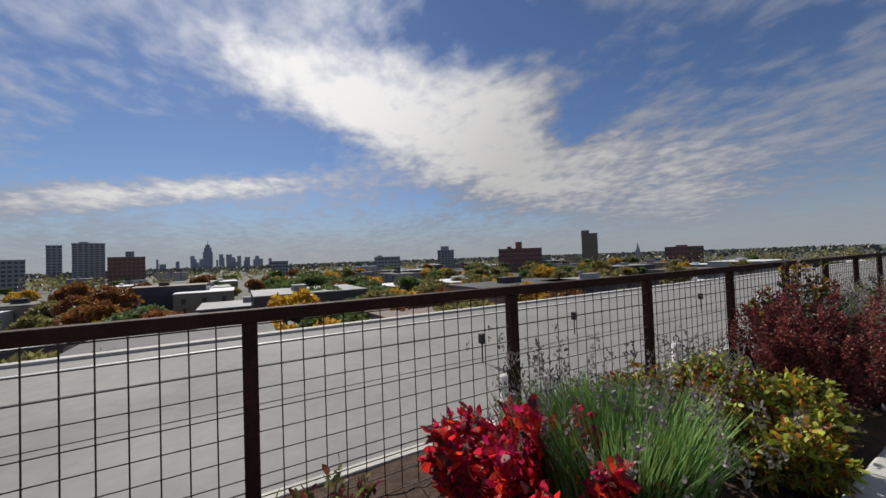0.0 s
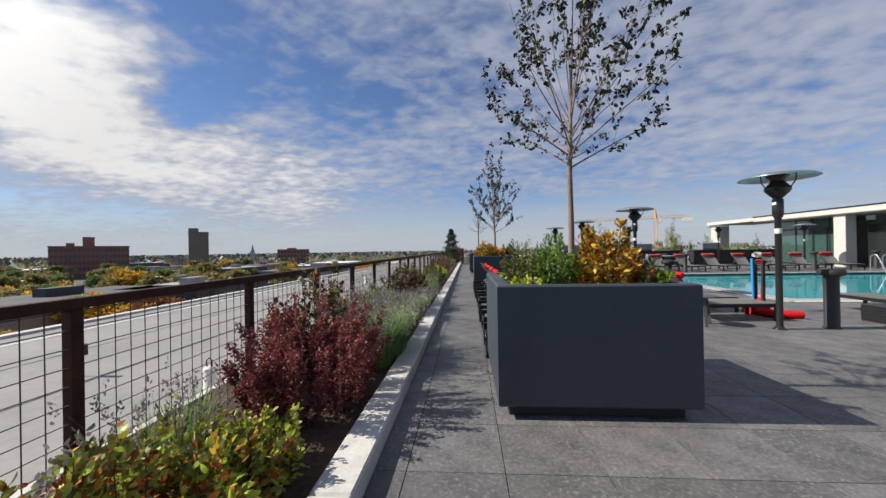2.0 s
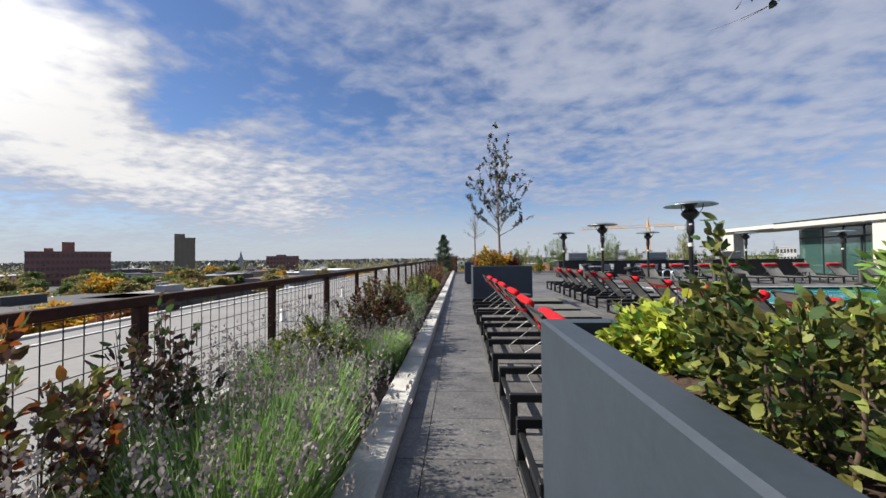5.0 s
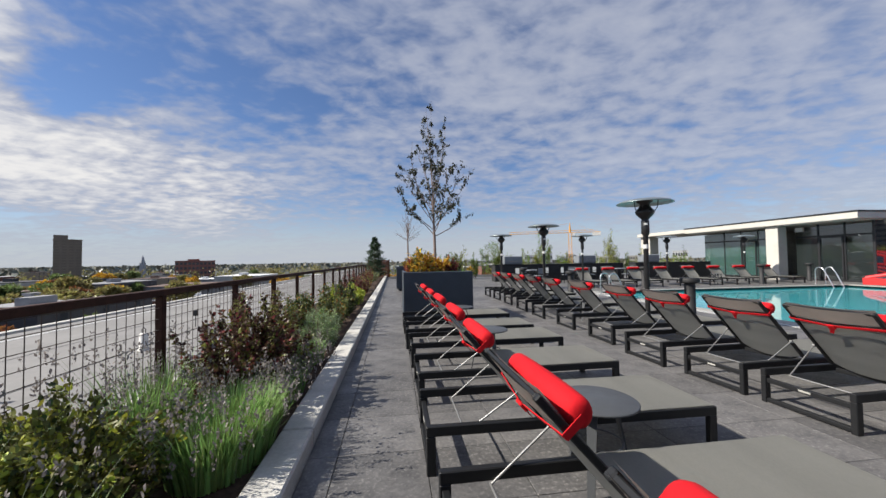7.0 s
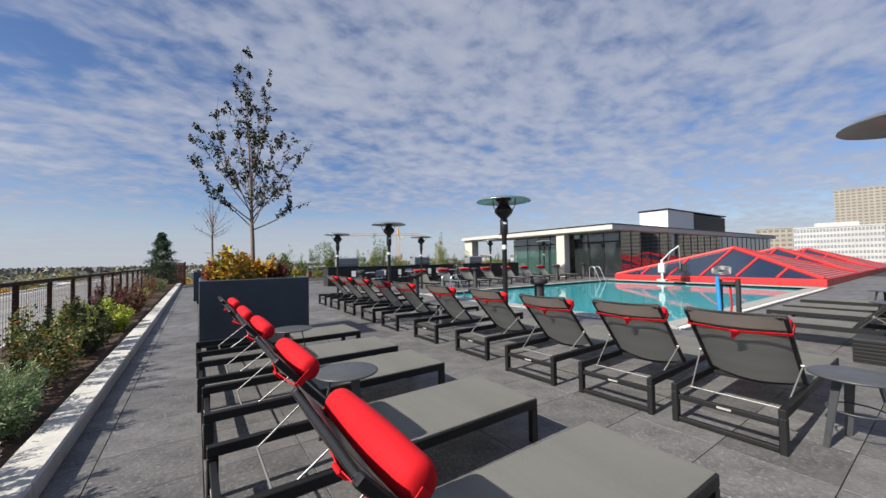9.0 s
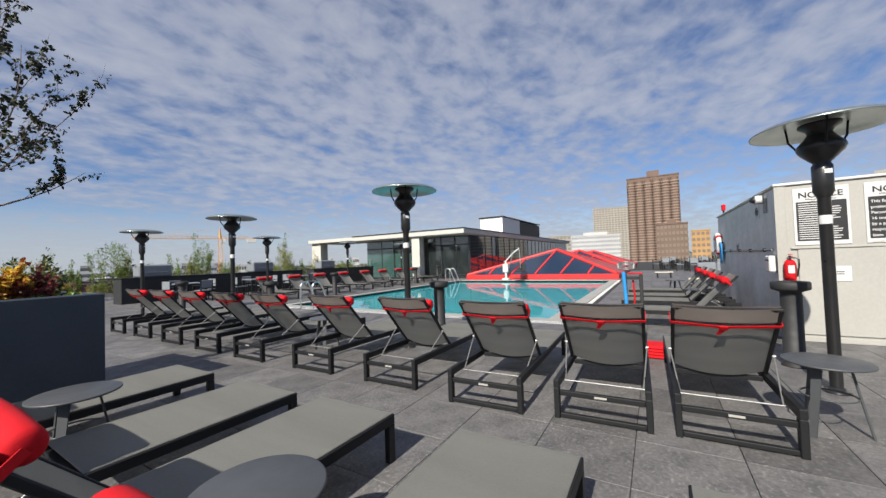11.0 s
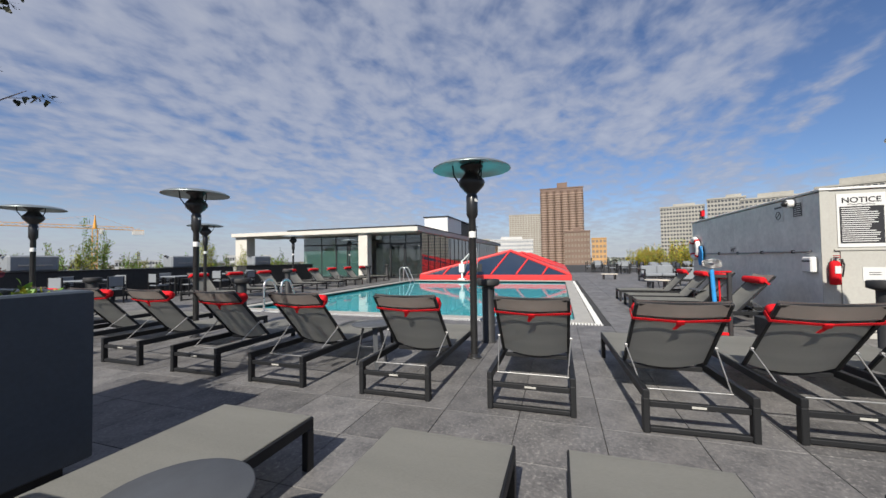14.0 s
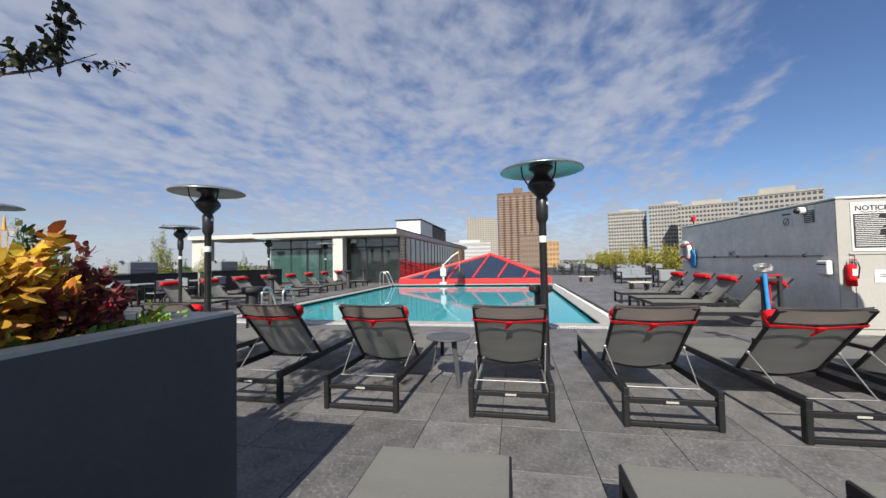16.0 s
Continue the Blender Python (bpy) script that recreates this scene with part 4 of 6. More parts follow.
part("actuator", Geo().tube([(0.05, -0.08, 0.4), (-0.13, -0.5, 1.5)], 0.03, 8), ROD, lift)

st = thing("rescue_pole_stand", (6.36, 4.64, 0), "black stand with blue pole, hoses and red straps", "stand")
part("post", box_geo(-0.028, 0.028, 0.075, 0.12, 0.0, 1.04, 0.006), MATTE_BLACK, st)
part("post", box_geo(-0.028, 0.028, -0.12, -0.075, 0.0, 1.04, 0.006), MATTE_BLACK, st)
part("crossbar", box_geo(-0.025, 0.025, -0.0745, 0.0745, 0.97, 1.01, 0.005), MATTE_BLACK, st)
part("red_cap", box_geo(-0.03, 0.03, -0.122, 0.06, 1.041, 1.06, 0.006), RED, st)
part("pole", Geo().tube([(-0.07, 0.06, 0.02), (-0.055, 0.11, 1.08)], 0.025, 10), BLUE, st, "bright blue pole")
part("hose_coil", Geo().tube([(0.02 + 0.02 * math.sin(3 * a), 0.08 + 0.11 * math.cos(a), 1.13 + 0.04 * math.sin(a) + 0.003 * a) for a in [i * 0.35 for i in range(54)]], 0.009, 6), ROD, st, "pale coiled hose on top")
part("red_tie", box_geo(-0.02, 0.02, -0.0745, 0.0745, 0.22, 0.26, 0.006), RED, st, "red lower tie bar")
part("strap", Geo().tube([(0.04, 0.0, 0.96), (0.05, -0.01, 0.7), (0.045, 0.02, 0.45), (0.03, 0.0, 0.25)], 0.012, 6), RED, st)
cr = thing("equipment_crate", (7.55, 3.35, 0), "black slatted crate of pool equipment", "crate")
part("body", Geo().box(-0.22, 0.22, -0.35, 0.35, 0.0, 0.3, 0.01), MATTE_BLACK, cr)
for k in range(6):
    part("slat", box_geo(-0.232, -0.221, -0.34, 0.34, 0.03 + k * 0.045, 0.055 + k * 0.045, 0.002), FRAME, cr)
rb = single("rescue_tube", Geo().tube([(6.0, 4.25, 0.075), (6.05, 4.0, 0.07), (6.25, 3.88, 0.07), (6.48, 3.82, 0.07)], [0.05, 0.075, 0.075, 0.06], 12), RED, "red foam rescue tube lying on the deck", "rescue tube")

rc = thing("plastic_crate", (6.12, 4.42, 0), "red ribbed plastic crate beside the pole stand", "crate")
part("body", Geo().box(-0.16, 0.16, -0.15, 0.15, 0.0, 0.16, 0.012), RED, rc)
for k in range(4):
    part("rib", Geo().box(-0.172, 0.172, -0.162, 0.162, 0.015 + k * 0.038, 0.033 + k * 0.038, 0.004), RED, rc)

# ---- skylights ----


def skylight(x0, x1, y0, y1, apex, n_glass):
    t = thing("skylight", (x0, y0, 0), "red-framed pyramid skylight with dark glass", "skylight", "red skylights")
    A = Vector((apex[0] - x0, apex[1] - y0, apex[2]))
    lx, ly = x1 - x0, y1 - y0
    c = [Vector((0, 0, 0.3)), Vector((lx, 0, 0.3)), Vector((lx, ly, 0.3)), Vector((0, ly, 0.3))]
    part("kerb_frame", Geo().box(-0.08, 0.06, -0.08, ly + 0.08, 0, 0.30, 0.01).box(lx - 0.06, lx + 0.0, -0.08, ly + 0.08, 0, 0.30, 0.01).box(0.0605, lx - 0.0605, -0.08, 0.06, 0, 0.30, 0.01).box(0.0605, lx - 0.0605, ly - 0.06, ly + 0.08, 0, 0.30, 0.01), SKYRED, t, "bright red kerb")
    for k in range(4):
        a, b = c[k], c[(k + 1) % 4]
        if k == 0:
            part("backing", Geo().slab([a, b, A], 0.03), SLATPINK, t)
            for i in range(22):
                u0, u1 = i / 22, (i + 0.62) / 22
                nrm = (b - a).cross(A - a).normalized() * 0.03
                q = [a.lerp(A, u0) + nrm, b.lerp(A, u0) + nrm, b.lerp(A, u1) + nrm, a.lerp(A, u1) + nrm]
                part("louvre", Geo().slab(q, 0.025), SLATPINK, t)
        else:
            n = n_glass
            for i in range(n):
                p, q = a.lerp(b, i / n), a.lerp(b, (i + 1) / n)
                mid = (a + b) / 2

                def up_to(r):
                    u = abs((r - mid).length / (mid - a).length)
                    return r.lerp(A + (r - mid) * 0.0, 1.0) if u < 1e-6 else r + (A - mid) * (1 - u)

                pp, qq = up_to(p), up_to(q)
                corners = [p, q, qq, pp]
                corners = [v for j, v in enumerate(corners) if (v - corners[j - 1]).length > 1e-4]
                if len(corners) >= 3:
                    part("pane", Geo().slab(corners, 0.02), GLASS_SKY, t)
                if i:
                    part("mullion", Geo().tube([p + Vector((0, 0, 0.02)), pp + Vector((0, 0, 0.02))], 0.055, 6), SKYRED, t)
        part("hip_bar", Geo().tube([a, A], 0.09, 8), SKYRED, t)
    return t


for k in range(3):
    x0 = 21.5 + 7.5 * k
    skylight(x0, x0 + 7.4, 6.1, 14.8, (x0 + 1.6, 9.5, 1.70), 6)

# ---- pavilion ----
PX, PY = 22.3, 15.3
pav = thing("pavilion", (PX, PY, 0), "glass and pale stone rooftop pavilion with a flat roof", "pavilion")
roof = part("roof", Geo().box(-0.7, 33.0, -0.25, 9.7, 3.05, 3.36, 0.01).box(-0.7, 3.2, 9.701, 14.9, 3.10, 3.36, 0.01), STONE, pav, "thin pale stone roof slab")
part("roof_edge", Geo().box(-0.74, 33.04, -0.29, 9.74, 3.361, 3.43, 0.01), DARKFRAME, roof)
part("soffit", Geo().box(-0.6, 32.0, 0.02, 9.5, 3.0, 3.049, 0), STONE, pav)
part("column", box_geo(-0.5, 0.1, 3.42, 4.1, 0.0, 3.0, 0.02), STONE, pav, "square pale stone column")
part("column", box_geo(-0.45, 0.35, 13.68, 14.78, 0.0, 3.1, 0.02), STONE, pav, "square pale stone column")
for x0, x1 in ((0.6, 32.0),):
    n = 24
    for i in range(n):
        a, b = x0 + (x1 - x0) * i / n, x0 + (x1 - x0) * (i + 1) / n
        part("wall_pane", box_geo(a + 0.02, b - 0.02, 0.0, 0.03, 0.1, 2.98, 0.003), GLASS_DARK, pav)
        part("mullion", box_geo(a - 0.02, a + 0.0195, -0.03, 0.06, 0.0, 2.995, 0.003), DARKFRAME, pav)
n = 8
ys = [0.05, 1.15, 2.3, 3.4, 4.1, 5.5, 6.6, 7.8, 9.4]
for i in range(n):
    a, b = ys[i], ys[i + 1]
    if i == 3:
        continue
    xx = 0.62
    w = part("front_pane", box_geo(xx, xx + 0.03, a + 0.03, b - 0.03, 0.1, 2.9, 0.003), GLASS_GREEN if i > 3 else GLASS_CLEAR, pav)
    fr = Geo().box(xx - 0.03, xx + 0.06, a - 0.03, a + 0.0295, 0.0, 2.99, 0.004).box(xx - 0.02, xx + 0.05, a + 0.03, b - 0.03, 2.32, 2.40, 0.004).box(xx - 0.02, xx + 0.05, a + 0.03, b - 0.03, 0.0, 0.099, 0.004)
    part("window_frame", fr, DARKFRAME, pav)
part("door_frame", Geo().box(0.56, 0.70, 1.2, 1.27, 0, 2.35).box(0.56, 0.70, 2.2, 2.27, 0, 2.35).box(0.56, 0.70, 1.2705, 2.1995, 2.25, 2.35), DARKFRAME, pav)
part("door_frame", Geo().box(0.56, 0.70, 5.6, 5.67, 0, 2.35).box(0.56, 0.70, 6.5, 6.57, 0, 2.35).box(0.56, 0.70, 5.6705, 6.4995, 2.25, 2.35), DARKFRAME, pav)
part("back_wall", box_geo(1.0, 32.0, 9.4, 9.6, 0, 2.99, 0), CONCRETE, pav)
part("inner_wall", box_geo(6.0, 6.2, 0.1, 9.3, 0, 2.99, 0), CONCRETE, pav)
part("exit_light", box_geo(0.45, 0.6, 2.9, 3.3, 2.65, 2.9, 0.02), WHITE, pav)
ph = thing("roof_penthouse", (PX + 9.1, PY, 3.43), "white stair penthouse with dark louvres on the roof", "penthouse")
part("wall", box_geo(0.0, 4.8, 0.8, 3.0, 0, 1.6, 0.01), WHITE, ph)
part("louvre_wall", box_geo(4.801, 12.0, 0.82, 3.0, 0, 1.5, 0.01), DARKFRAME, ph)
for i in range(8):
    part("louvre", box_geo(4.82, 11.95, 0.76, 0.819, 0.1 + i * 0.175, 0.19 + i * 0.175, 0.004), FRAME, ph)
part("cap", box_geo(-0.1, 12.1, 0.7, 3.1, 1.601, 1.69, 0.01), DARKFRAME, ph)
hv = thing("roof_unit", (PX + 4.0, PY + 3.0, 3.43), "low grey ventilation unit on the pavilion roof", "vent unit")
part("case", box_geo(0, 2.4, 0, 1.5, 0, 0.18, 0.02), GRILLGREY, hv)
part("lid", box_geo(-0.05, 2.45, -0.05, 1.55, 0.181, 0.23, 0.02), FRAME, hv)

# ---- grill bar and dining sets ----


def bar_counter(x0, x1, y0, y1):
    t = thing("grill_counter", (x0, y0, 0), "long black outdoor grill counter", "counter", "grill counters")
    part("body", box_geo(0, x1 - x0, 0, y1 - y0, 0.0, 1.0, 0.01), MATTE_BLACK, t)
    part("worktop", box_geo(-0.03, x1 - x0 + 0.03, -0.03, y1 - y0 + 0.03, 1.001, 1.04, 0.006), FRAME, t)
    return t


def grill(at):
    t = thing("grill_hood", at, "grey covered gas grill on the counter", "grill", "grills")
    part("hood", Geo().box(-0.6, 0.6, -0.3, 0.3, 0, 0.52, 0.05), GRILLGREY, t)
    part("handle", Geo().tube([(-0.4, -0.36, 0.2), (0.4, -0.36, 0.2)], 0.015, 8), ROD, t)
    part("side_lamp", Geo().lathe([(0.0, 0.5), (0.08, 0.5), (0.03, 0.42), (0.0, 0.42)], 12, (-0.68, 0, 0.05)), BLACK, t)
    return t


bar_counter(6.5, 15.0, 22.6, 23.4)
bar_counter(16.0, 21.5, 22.8, 23.5)
for x in (7.7, 12.6, 17.2):
    grill((x, 23.0 if x < 16 else 23.15, 1.041))


def dining_chair(group):
    t = thing("dining_chair", (0, 0, 0), "grey metal outdoor dining chair with arms", "chair", group)
    for x in (-0.24, 0.24):
        part("front_leg", box_geo(x - 0.018, x + 0.018, -0.25, -0.214, 0, 0.64, 0.004), FRAME, t)
        part("rear_leg", box_geo(x - 0.018, x + 0.018, 0.20, 0.236, 0, 0.86, 0.004), FRAME, t)
        part("arm", box_geo(x - 0.025, x + 0.025, -0.26, 0.2, 0.641, 0.665, 0.005), FRAME, t)
    part("seat", box_geo(-0.222, 0.222, -0.25, 0.2, 0.42, 0.455, 0.01), GRILLGREY, t)
    part("backrest", box_geo(-0.222, 0.222, 0.205, 0.235, 0.55, 0.86, 0.01), GRILLGREY, t)
    return t


def dining_table(group):
    t = thing("dining_table", (0, 0, 0), "grey metal outdoor dining table", "table", group)
    part("tabletop", box_geo(-0.45, 0.45, -0.45, 0.45, 0.71, 0.75, 0.008), GRILLGREY, t)
    for x in (-0.38, 0.38):
        for y in (-0.38, 0.38):
            part("leg", box_geo(x - 0.03, x + 0.03, y - 0.03, y + 0.03, 0, 0.7095, 0.004), FRAME, t)
    return t


ch, dt = dining_chair("dining chairs"), dining_table("dining tables")
sets = [(8.2, 20.9, 10), (10.9, 20.7, -5), (13.6, 21.0, 4), (30.0, 2.2, 0), (27.0, 0.6, 8), (33.0, 3.6, -6), (24.0, 1.2, 5), (36.5, 1.0, 0), (20.0, -1.0, 12), (29.5, -2.0, 0), (40.0, 3.0, 0)]
for k, (x, y, a) in enumerate(sets):
    m = pose(x, y, 0, 0, 0, a)
    if k:
        copy_thing(dt, m)
    else:
        dt.matrix_basis = m
    for j, (dx, dy, r) in enumerate(((0, 0.72, 0), (0, -0.72, 180), (0.72, 0, -90), (-0.72, 0, 90))):
        mm = m @ pose(dx, dy, 0, 0, 0, r)
        if k or j:
            copy_thing(ch, mm)
        else:
            ch.matrix_basis = mm
for x0, y0 in ((16.95, 2.5), (22.4, 3.6)):
    t = thing("wooden_bench", (x0, y0, 0), "low pale timber bench on the deck", "bench", "pale low benches")
    for k in range(4):
        part("slat", box_geo(0.005 + k * 0.115, 0.11 + k * 0.115, 0, 0.82, 0.27, 0.31, 0.006), PALEWOOD, t)
    for yy in (0.08, 0.66):
        part("leg", box_geo(0.02, 0.44, yy, yy + 0.08, 0, 0.2695, 0.005), FRAME, t)


def outdoor_sofa(at, turn, w, label):
    t = thing("outdoor_sofa", at, label, "sofa", "lounge sofas", turn)
    for x in (-w / 2 + 0.04, w / 2 - 0.04):
        for y in (-0.36, 0.36):
            part("leg", box_geo(x - 0.03, x + 0.03, y - 0.03, y + 0.03, 0, 0.2, 0.004), FRAME, t)
        part("arm", Geo().box(x - 0.04, x + 0.04, -0.4, 0.4, 0.56, 0.61).box(x - 0.03, x + 0.03, -0.39, -0.33, 0.2605, 0.5595).box(x - 0.03, x + 0.03, 0.33, 0.39, 0.2605, 0.5595), FRAME, t)
    part("seat_frame", box_geo(-w / 2, w / 2, -0.4, 0.4, 0.201, 0.26, 0.006), FRAME, t)
    n = max(1, round(w / 0.75))
    for k in range(n):
        a, b = -w / 2 + 0.09 + (w - 0.18) * k / n, -w / 2 + 0.09 + (w - 0.18) * (k + 1) / n
        part("seat_cushion", box_geo(a + 0.006, b - 0.006, -0.38, 0.2, 0.261, 0.40, 0.035), GRILLGREY, t, "grey seat cushion")
        part("back_cushion", box_geo(a + 0.006, b - 0.006, 0.21, 0.35, 0.261, 0.78, 0.04), GRILLGREY, t, "grey back cushion")
    return t


outdoor_sofa((21.2, 1.9, 0), -80, 1.7, "grey cushioned outdoor sofa on the deck")
outdoor_sofa((19.6, 0.4, 0), 175, 1.7, "grey cushioned outdoor sofa by the wall")
outdoor_sofa((18.2, 1.5, 0), 85, 0.85, "grey cushioned outdoor armchair on the deck")

# ---- plants ----
rng = np.random.default_rng(7)


def leaf_cloud(points, ways, length, width, droop=0.25, jitter=0.6, fold=0.25):
    """Many small folded leaves: points, the way each leaf grows, and sizes."""
    n = len(points)
    L = length * rng.uniform(0.65, 1.3, n)[:, None]
    W = width * rng.uniform(0.7, 1.25, n)[:, None]
    d = ways + rng.normal(0, jitter, (n, 3))
    d[:, 2] -= droop
    d /= np.linalg.norm(d, axis=1)[:, None] + 1e-9
    r = rng.normal(0, 1, (n, 3))
    s = np.cross(d, r)
    s /= np.linalg.norm(s, axis=1)[:, None] + 1e-9
    u = np.cross(s, d)
    p = points
    if length > 0.2:
        v = np.stack([p, p + d * L * 0.45 + s * W * 0.5 + u * W * fold, p + d * L, p + d * L * 0.45 - s * W * 0.5 + u * W * fold], 1).reshape(-1, 3)
        f = np.arange(n)[:, None] * 4
        return v, np.concatenate([f + [0, 1, 2], f + [0, 2, 3]], 0)
    rim = [(0.25, 0.40), (0.62, 0.44), (0.88, 0.2)]
    arch = [-0.04, -0.10, -0.17]
    left = [p + d * L * a + s * W * b + u * (W * fold * b + L * c) for (a, b), c in zip(rim, arch)]
    right = [p + d * L * a - s * W * b + u * (W * fold * b + L * c) for (a, b), c in zip(rim, arch)]
    tip = p + d * L - u * L * 0.22
    v = np.stack([p, *left, tip, *right], 1).reshape(-1, 3)
    f = np.arange(n)[:, None] * 8
    tri = np.concatenate([f + t for t in ([0, 5, 1], [1, 5, 6], [1, 6, 2], [2, 6, 7], [2, 7, 3], [3, 7, 4])], 0)
    return v, tri


def np_mesh(name, v, f, material):
    me = bpy.data.meshes.new(name)
    me.from_pydata(v.tolist(), [], f.tolist())
    me.materials.append(material)
    me.update()
    return me


def np_part(name, v, f, material, parent, label=""):
    ob = new(name, np_mesh(name, v, f, material))
    ob.parent = parent
    return tagged(ob, label)


LEAF = {
    "burgundy": leaf_mat("burgundy leaf", (0.288, 0.058, 0.06), (0.125, 0.029, 0.032), 0.45, trans=0.42),
    "crimson": leaf_mat("crimson leaf", (0.78, 0.035, 0.085), (0.52, 0.018, 0.05), 0.4, trans=0.6),
    "lime": leaf_mat("lime leaf", (0.48, 0.48, 0.067), (0.288, 0.355, 0.038), 0.35),
    "green": leaf_mat("mid green leaf", (0.17, 0.28, 0.05), (0.095, 0.17, 0.03), 0.4),
    "deep": leaf_mat("deep green leaf", (0.068, 0.104, 0.032), (0.04, 0.064, 0.02), 0.45),
    "gold": leaf_mat("golden autumn leaf", (0.6, 0.38, 0.045), (0.42, 0.22, 0.03), 0.4),
    "orange": leaf_mat("orange autumn leaf", (0.416, 0.136, 0.024), (0.288, 0.072, 0.016), 0.4),
    "sage": leaf_mat("grey-green sage leaf", (0.28, 0.34, 0.2), (0.18, 0.24, 0.13), 0.35),
    "grass": leaf_mat("lavender stem", (0.26, 0.4, 0.12), (0.16, 0.27, 0.08), 0.4),
    "lavender": leaf_mat("faded lavender flower", (0.3, 0.265, 0.25), (0.19, 0.17, 0.16), 0.35),
    "bronze": leaf_mat("bronze leaf", (0.12, 0.064, 0.04), (0.06, 0.036, 0.024), 0.5),
    "olive": leaf_mat("olive leaf", (0.2, 0.2, 0.048), (0.12, 0.124, 0.032), 0.45),
    "tree": leaf_mat("dull tree leaf", (0.036, 0.044, 0.018), (0.02, 0.022, 0.011), 0.5, trans=0.12),
    "conifer": leaf_mat("conifer needle", (0.06, 0.096, 0.048), (0.036, 0.06, 0.032), 0.45, trans=0.2),
}


def stems_geo(n, rx, ry, h, r=0.005, z0=0.0):
    g = Geo()
    tips = []
    for k in range(n):
        a, q = rng.uniform(0, 2 * math.pi), math.sqrt(rng.uniform(0, 1))
        b = Vector((0.55 * q * rx * math.cos(a), 0.55 * q * ry * math.sin(a), z0))
        t = Vector((rx * q * math.cos(a) * 1.0, ry * q * math.sin(a) * 1.0, z0 + h * (rng.uniform(0.62, 1.0) if k % 4 else rng.uniform(0.95, 1.25)) * (1 - 0.35 * q * q)))
        m1 = b.lerp(t, 0.35) + Vector((0.10 * rx * math.cos(a), 0.10 * ry * math.sin(a), 0.02 * h))
        m2 = b.lerp(t, 0.7) + Vector((0, 0, 0.06 * h))
        g.tube([b, m1, m2, t], [r, r * 0.8, r * 0.55, r * 0.3], 5, False)
        tips.append((b, m1, m2, t))
    return g, tips


def shrub(name, at, rx, ry, h, kinds, leaf=(0.045, 0.025), count=2600, label="", group="", n_stems=26, low=0.01, droop=0.15, z=0.06, loose=0.034):
    """A bush of many stems, with its leaves set along them."""
    t = thing(name, (at[0], at[1], z), label, "shrub", group)
    g, tips = stems_geo(n_stems, rx, ry, h)
    tagged(part("stem_work", g, TWIG, t), kind="stuff")
    for kind, share in kinds:
        n = int(count * share)
        i = rng.integers(0, len(tips), n)
        u = low + (1 - low) * rng.uniform(0, 1, n) ** 0.95
        pts = np.array([[tuple(q) for q in tips[j]] for j in range(len(tips))])
        P = pts[i]
        k = np.minimum((u * 3).astype(int), 2)
        w = (u * 3 - k)[:, None]
        base = P[np.arange(n), k] * (1 - w) + P[np.arange(n), k + 1] * w
        base = base + rng.normal(0, loose * (rx + ry + h) / 2.2, (n, 3)) * (0.9 + 0.2 * u[:, None])
        base[:, 2] = np.maximum(base[:, 2], 0.03)
        out = base.copy()
        out[:, 2] *= 0.6
        out /= np.linalg.norm(out, axis=1)[:, None] + 1e-6
        v, f = leaf_cloud(base, out, leaf[0], leaf[1], droop)
        tagged(np_part("foliage", v, f, LEAF[kind], t), kind="stuff")
    return t


def blades(n, rx, ry, h, width=0.006, lean=0.35, curl=0.3):
    """Thin upright blades that bend outwards."""
    a, q = rng.uniform(0, 2 * math.pi, n), np.sqrt(rng.uniform(0, 1, n))
    b = np.stack([0.75 * rx * q * np.cos(a), 0.75 * ry * q * np.sin(a), np.zeros(n)], 1)
    o = np.stack([np.cos(a) * q, np.sin(a) * q, np.zeros(n)], 1) + rng.normal(0, 0.25, (n, 3)) * [1, 1, 0]
    H = (h * rng.uniform(0.5, 1.05, n))[:, None]
    up_ = np.array([0, 0, 1.0])
    m = b + H * (0.55 * up_ + lean * 0.35 * o)
    t = b + H * (1.0 * up_ * (1 - curl * 0.3) + lean * o)
    s = np.cross(o + rng.normal(0, 0.3, (n, 3)), up_)
    s /= np.linalg.norm(s, axis=1)[:, None] + 1e-6
    s = s * width
    v = np.stack([b - s, b + s, m + s * 0.8, m - s * 0.8, t], 1).reshape(-1, 3)
    f0 = np.arange(n)[:, None] * 5
    f = [tuple(x) for x in (f0 + [0, 1, 2, 3]).tolist()] + [tuple(x) for x in (f0 + [3, 2, 4]).tolist()]
    return v, f, t


def lavender(at, rx, ry, h, n=1500, spikes=260, label="", green="grass", z=0.06):
    t = thing("lavender", (at[0], at[1], z), label or "fading lavender clump with grey-violet flower spikes", "lavender", "lavender clumps")
    v, f, tip = blades(n, rx, ry, h * 0.72)
    me = bpy.data.meshes.new("leaf_mass")
    me.from_pydata(v.tolist(), [], f)
    me.materials.append(LEAF[green])
    o = tagged(new("leaf_mass", me), kind="stuff")
    o.parent = t
    v, f, tip = blades(spikes, rx, ry, h, 0.0018, 0.45)
    me = bpy.data.meshes.new("stalk_mass")
    me.from_pydata(v.tolist(), [], f)
    me.materials.append(LEAF["sage"])
    o = tagged(new("stalk_mass", me), kind="stuff")
    o.parent = t
    i = np.repeat(np.arange(spikes), 12)
    base = tip[i] + np.stack([rng.normal(0, 0.008, len(i)), rng.normal(0, 0.008, len(i)), -rng.uniform(0, 0.11, len(i))], 1)
    v, f = leaf_cloud(base, np.tile([0, 0, 1.0], (len(i), 1)), 0.022, 0.013, 0.0, 0.5)
    tagged(np_part("flower_mass", v, f, LEAF["lavender"], t), kind="stuff")
    return t


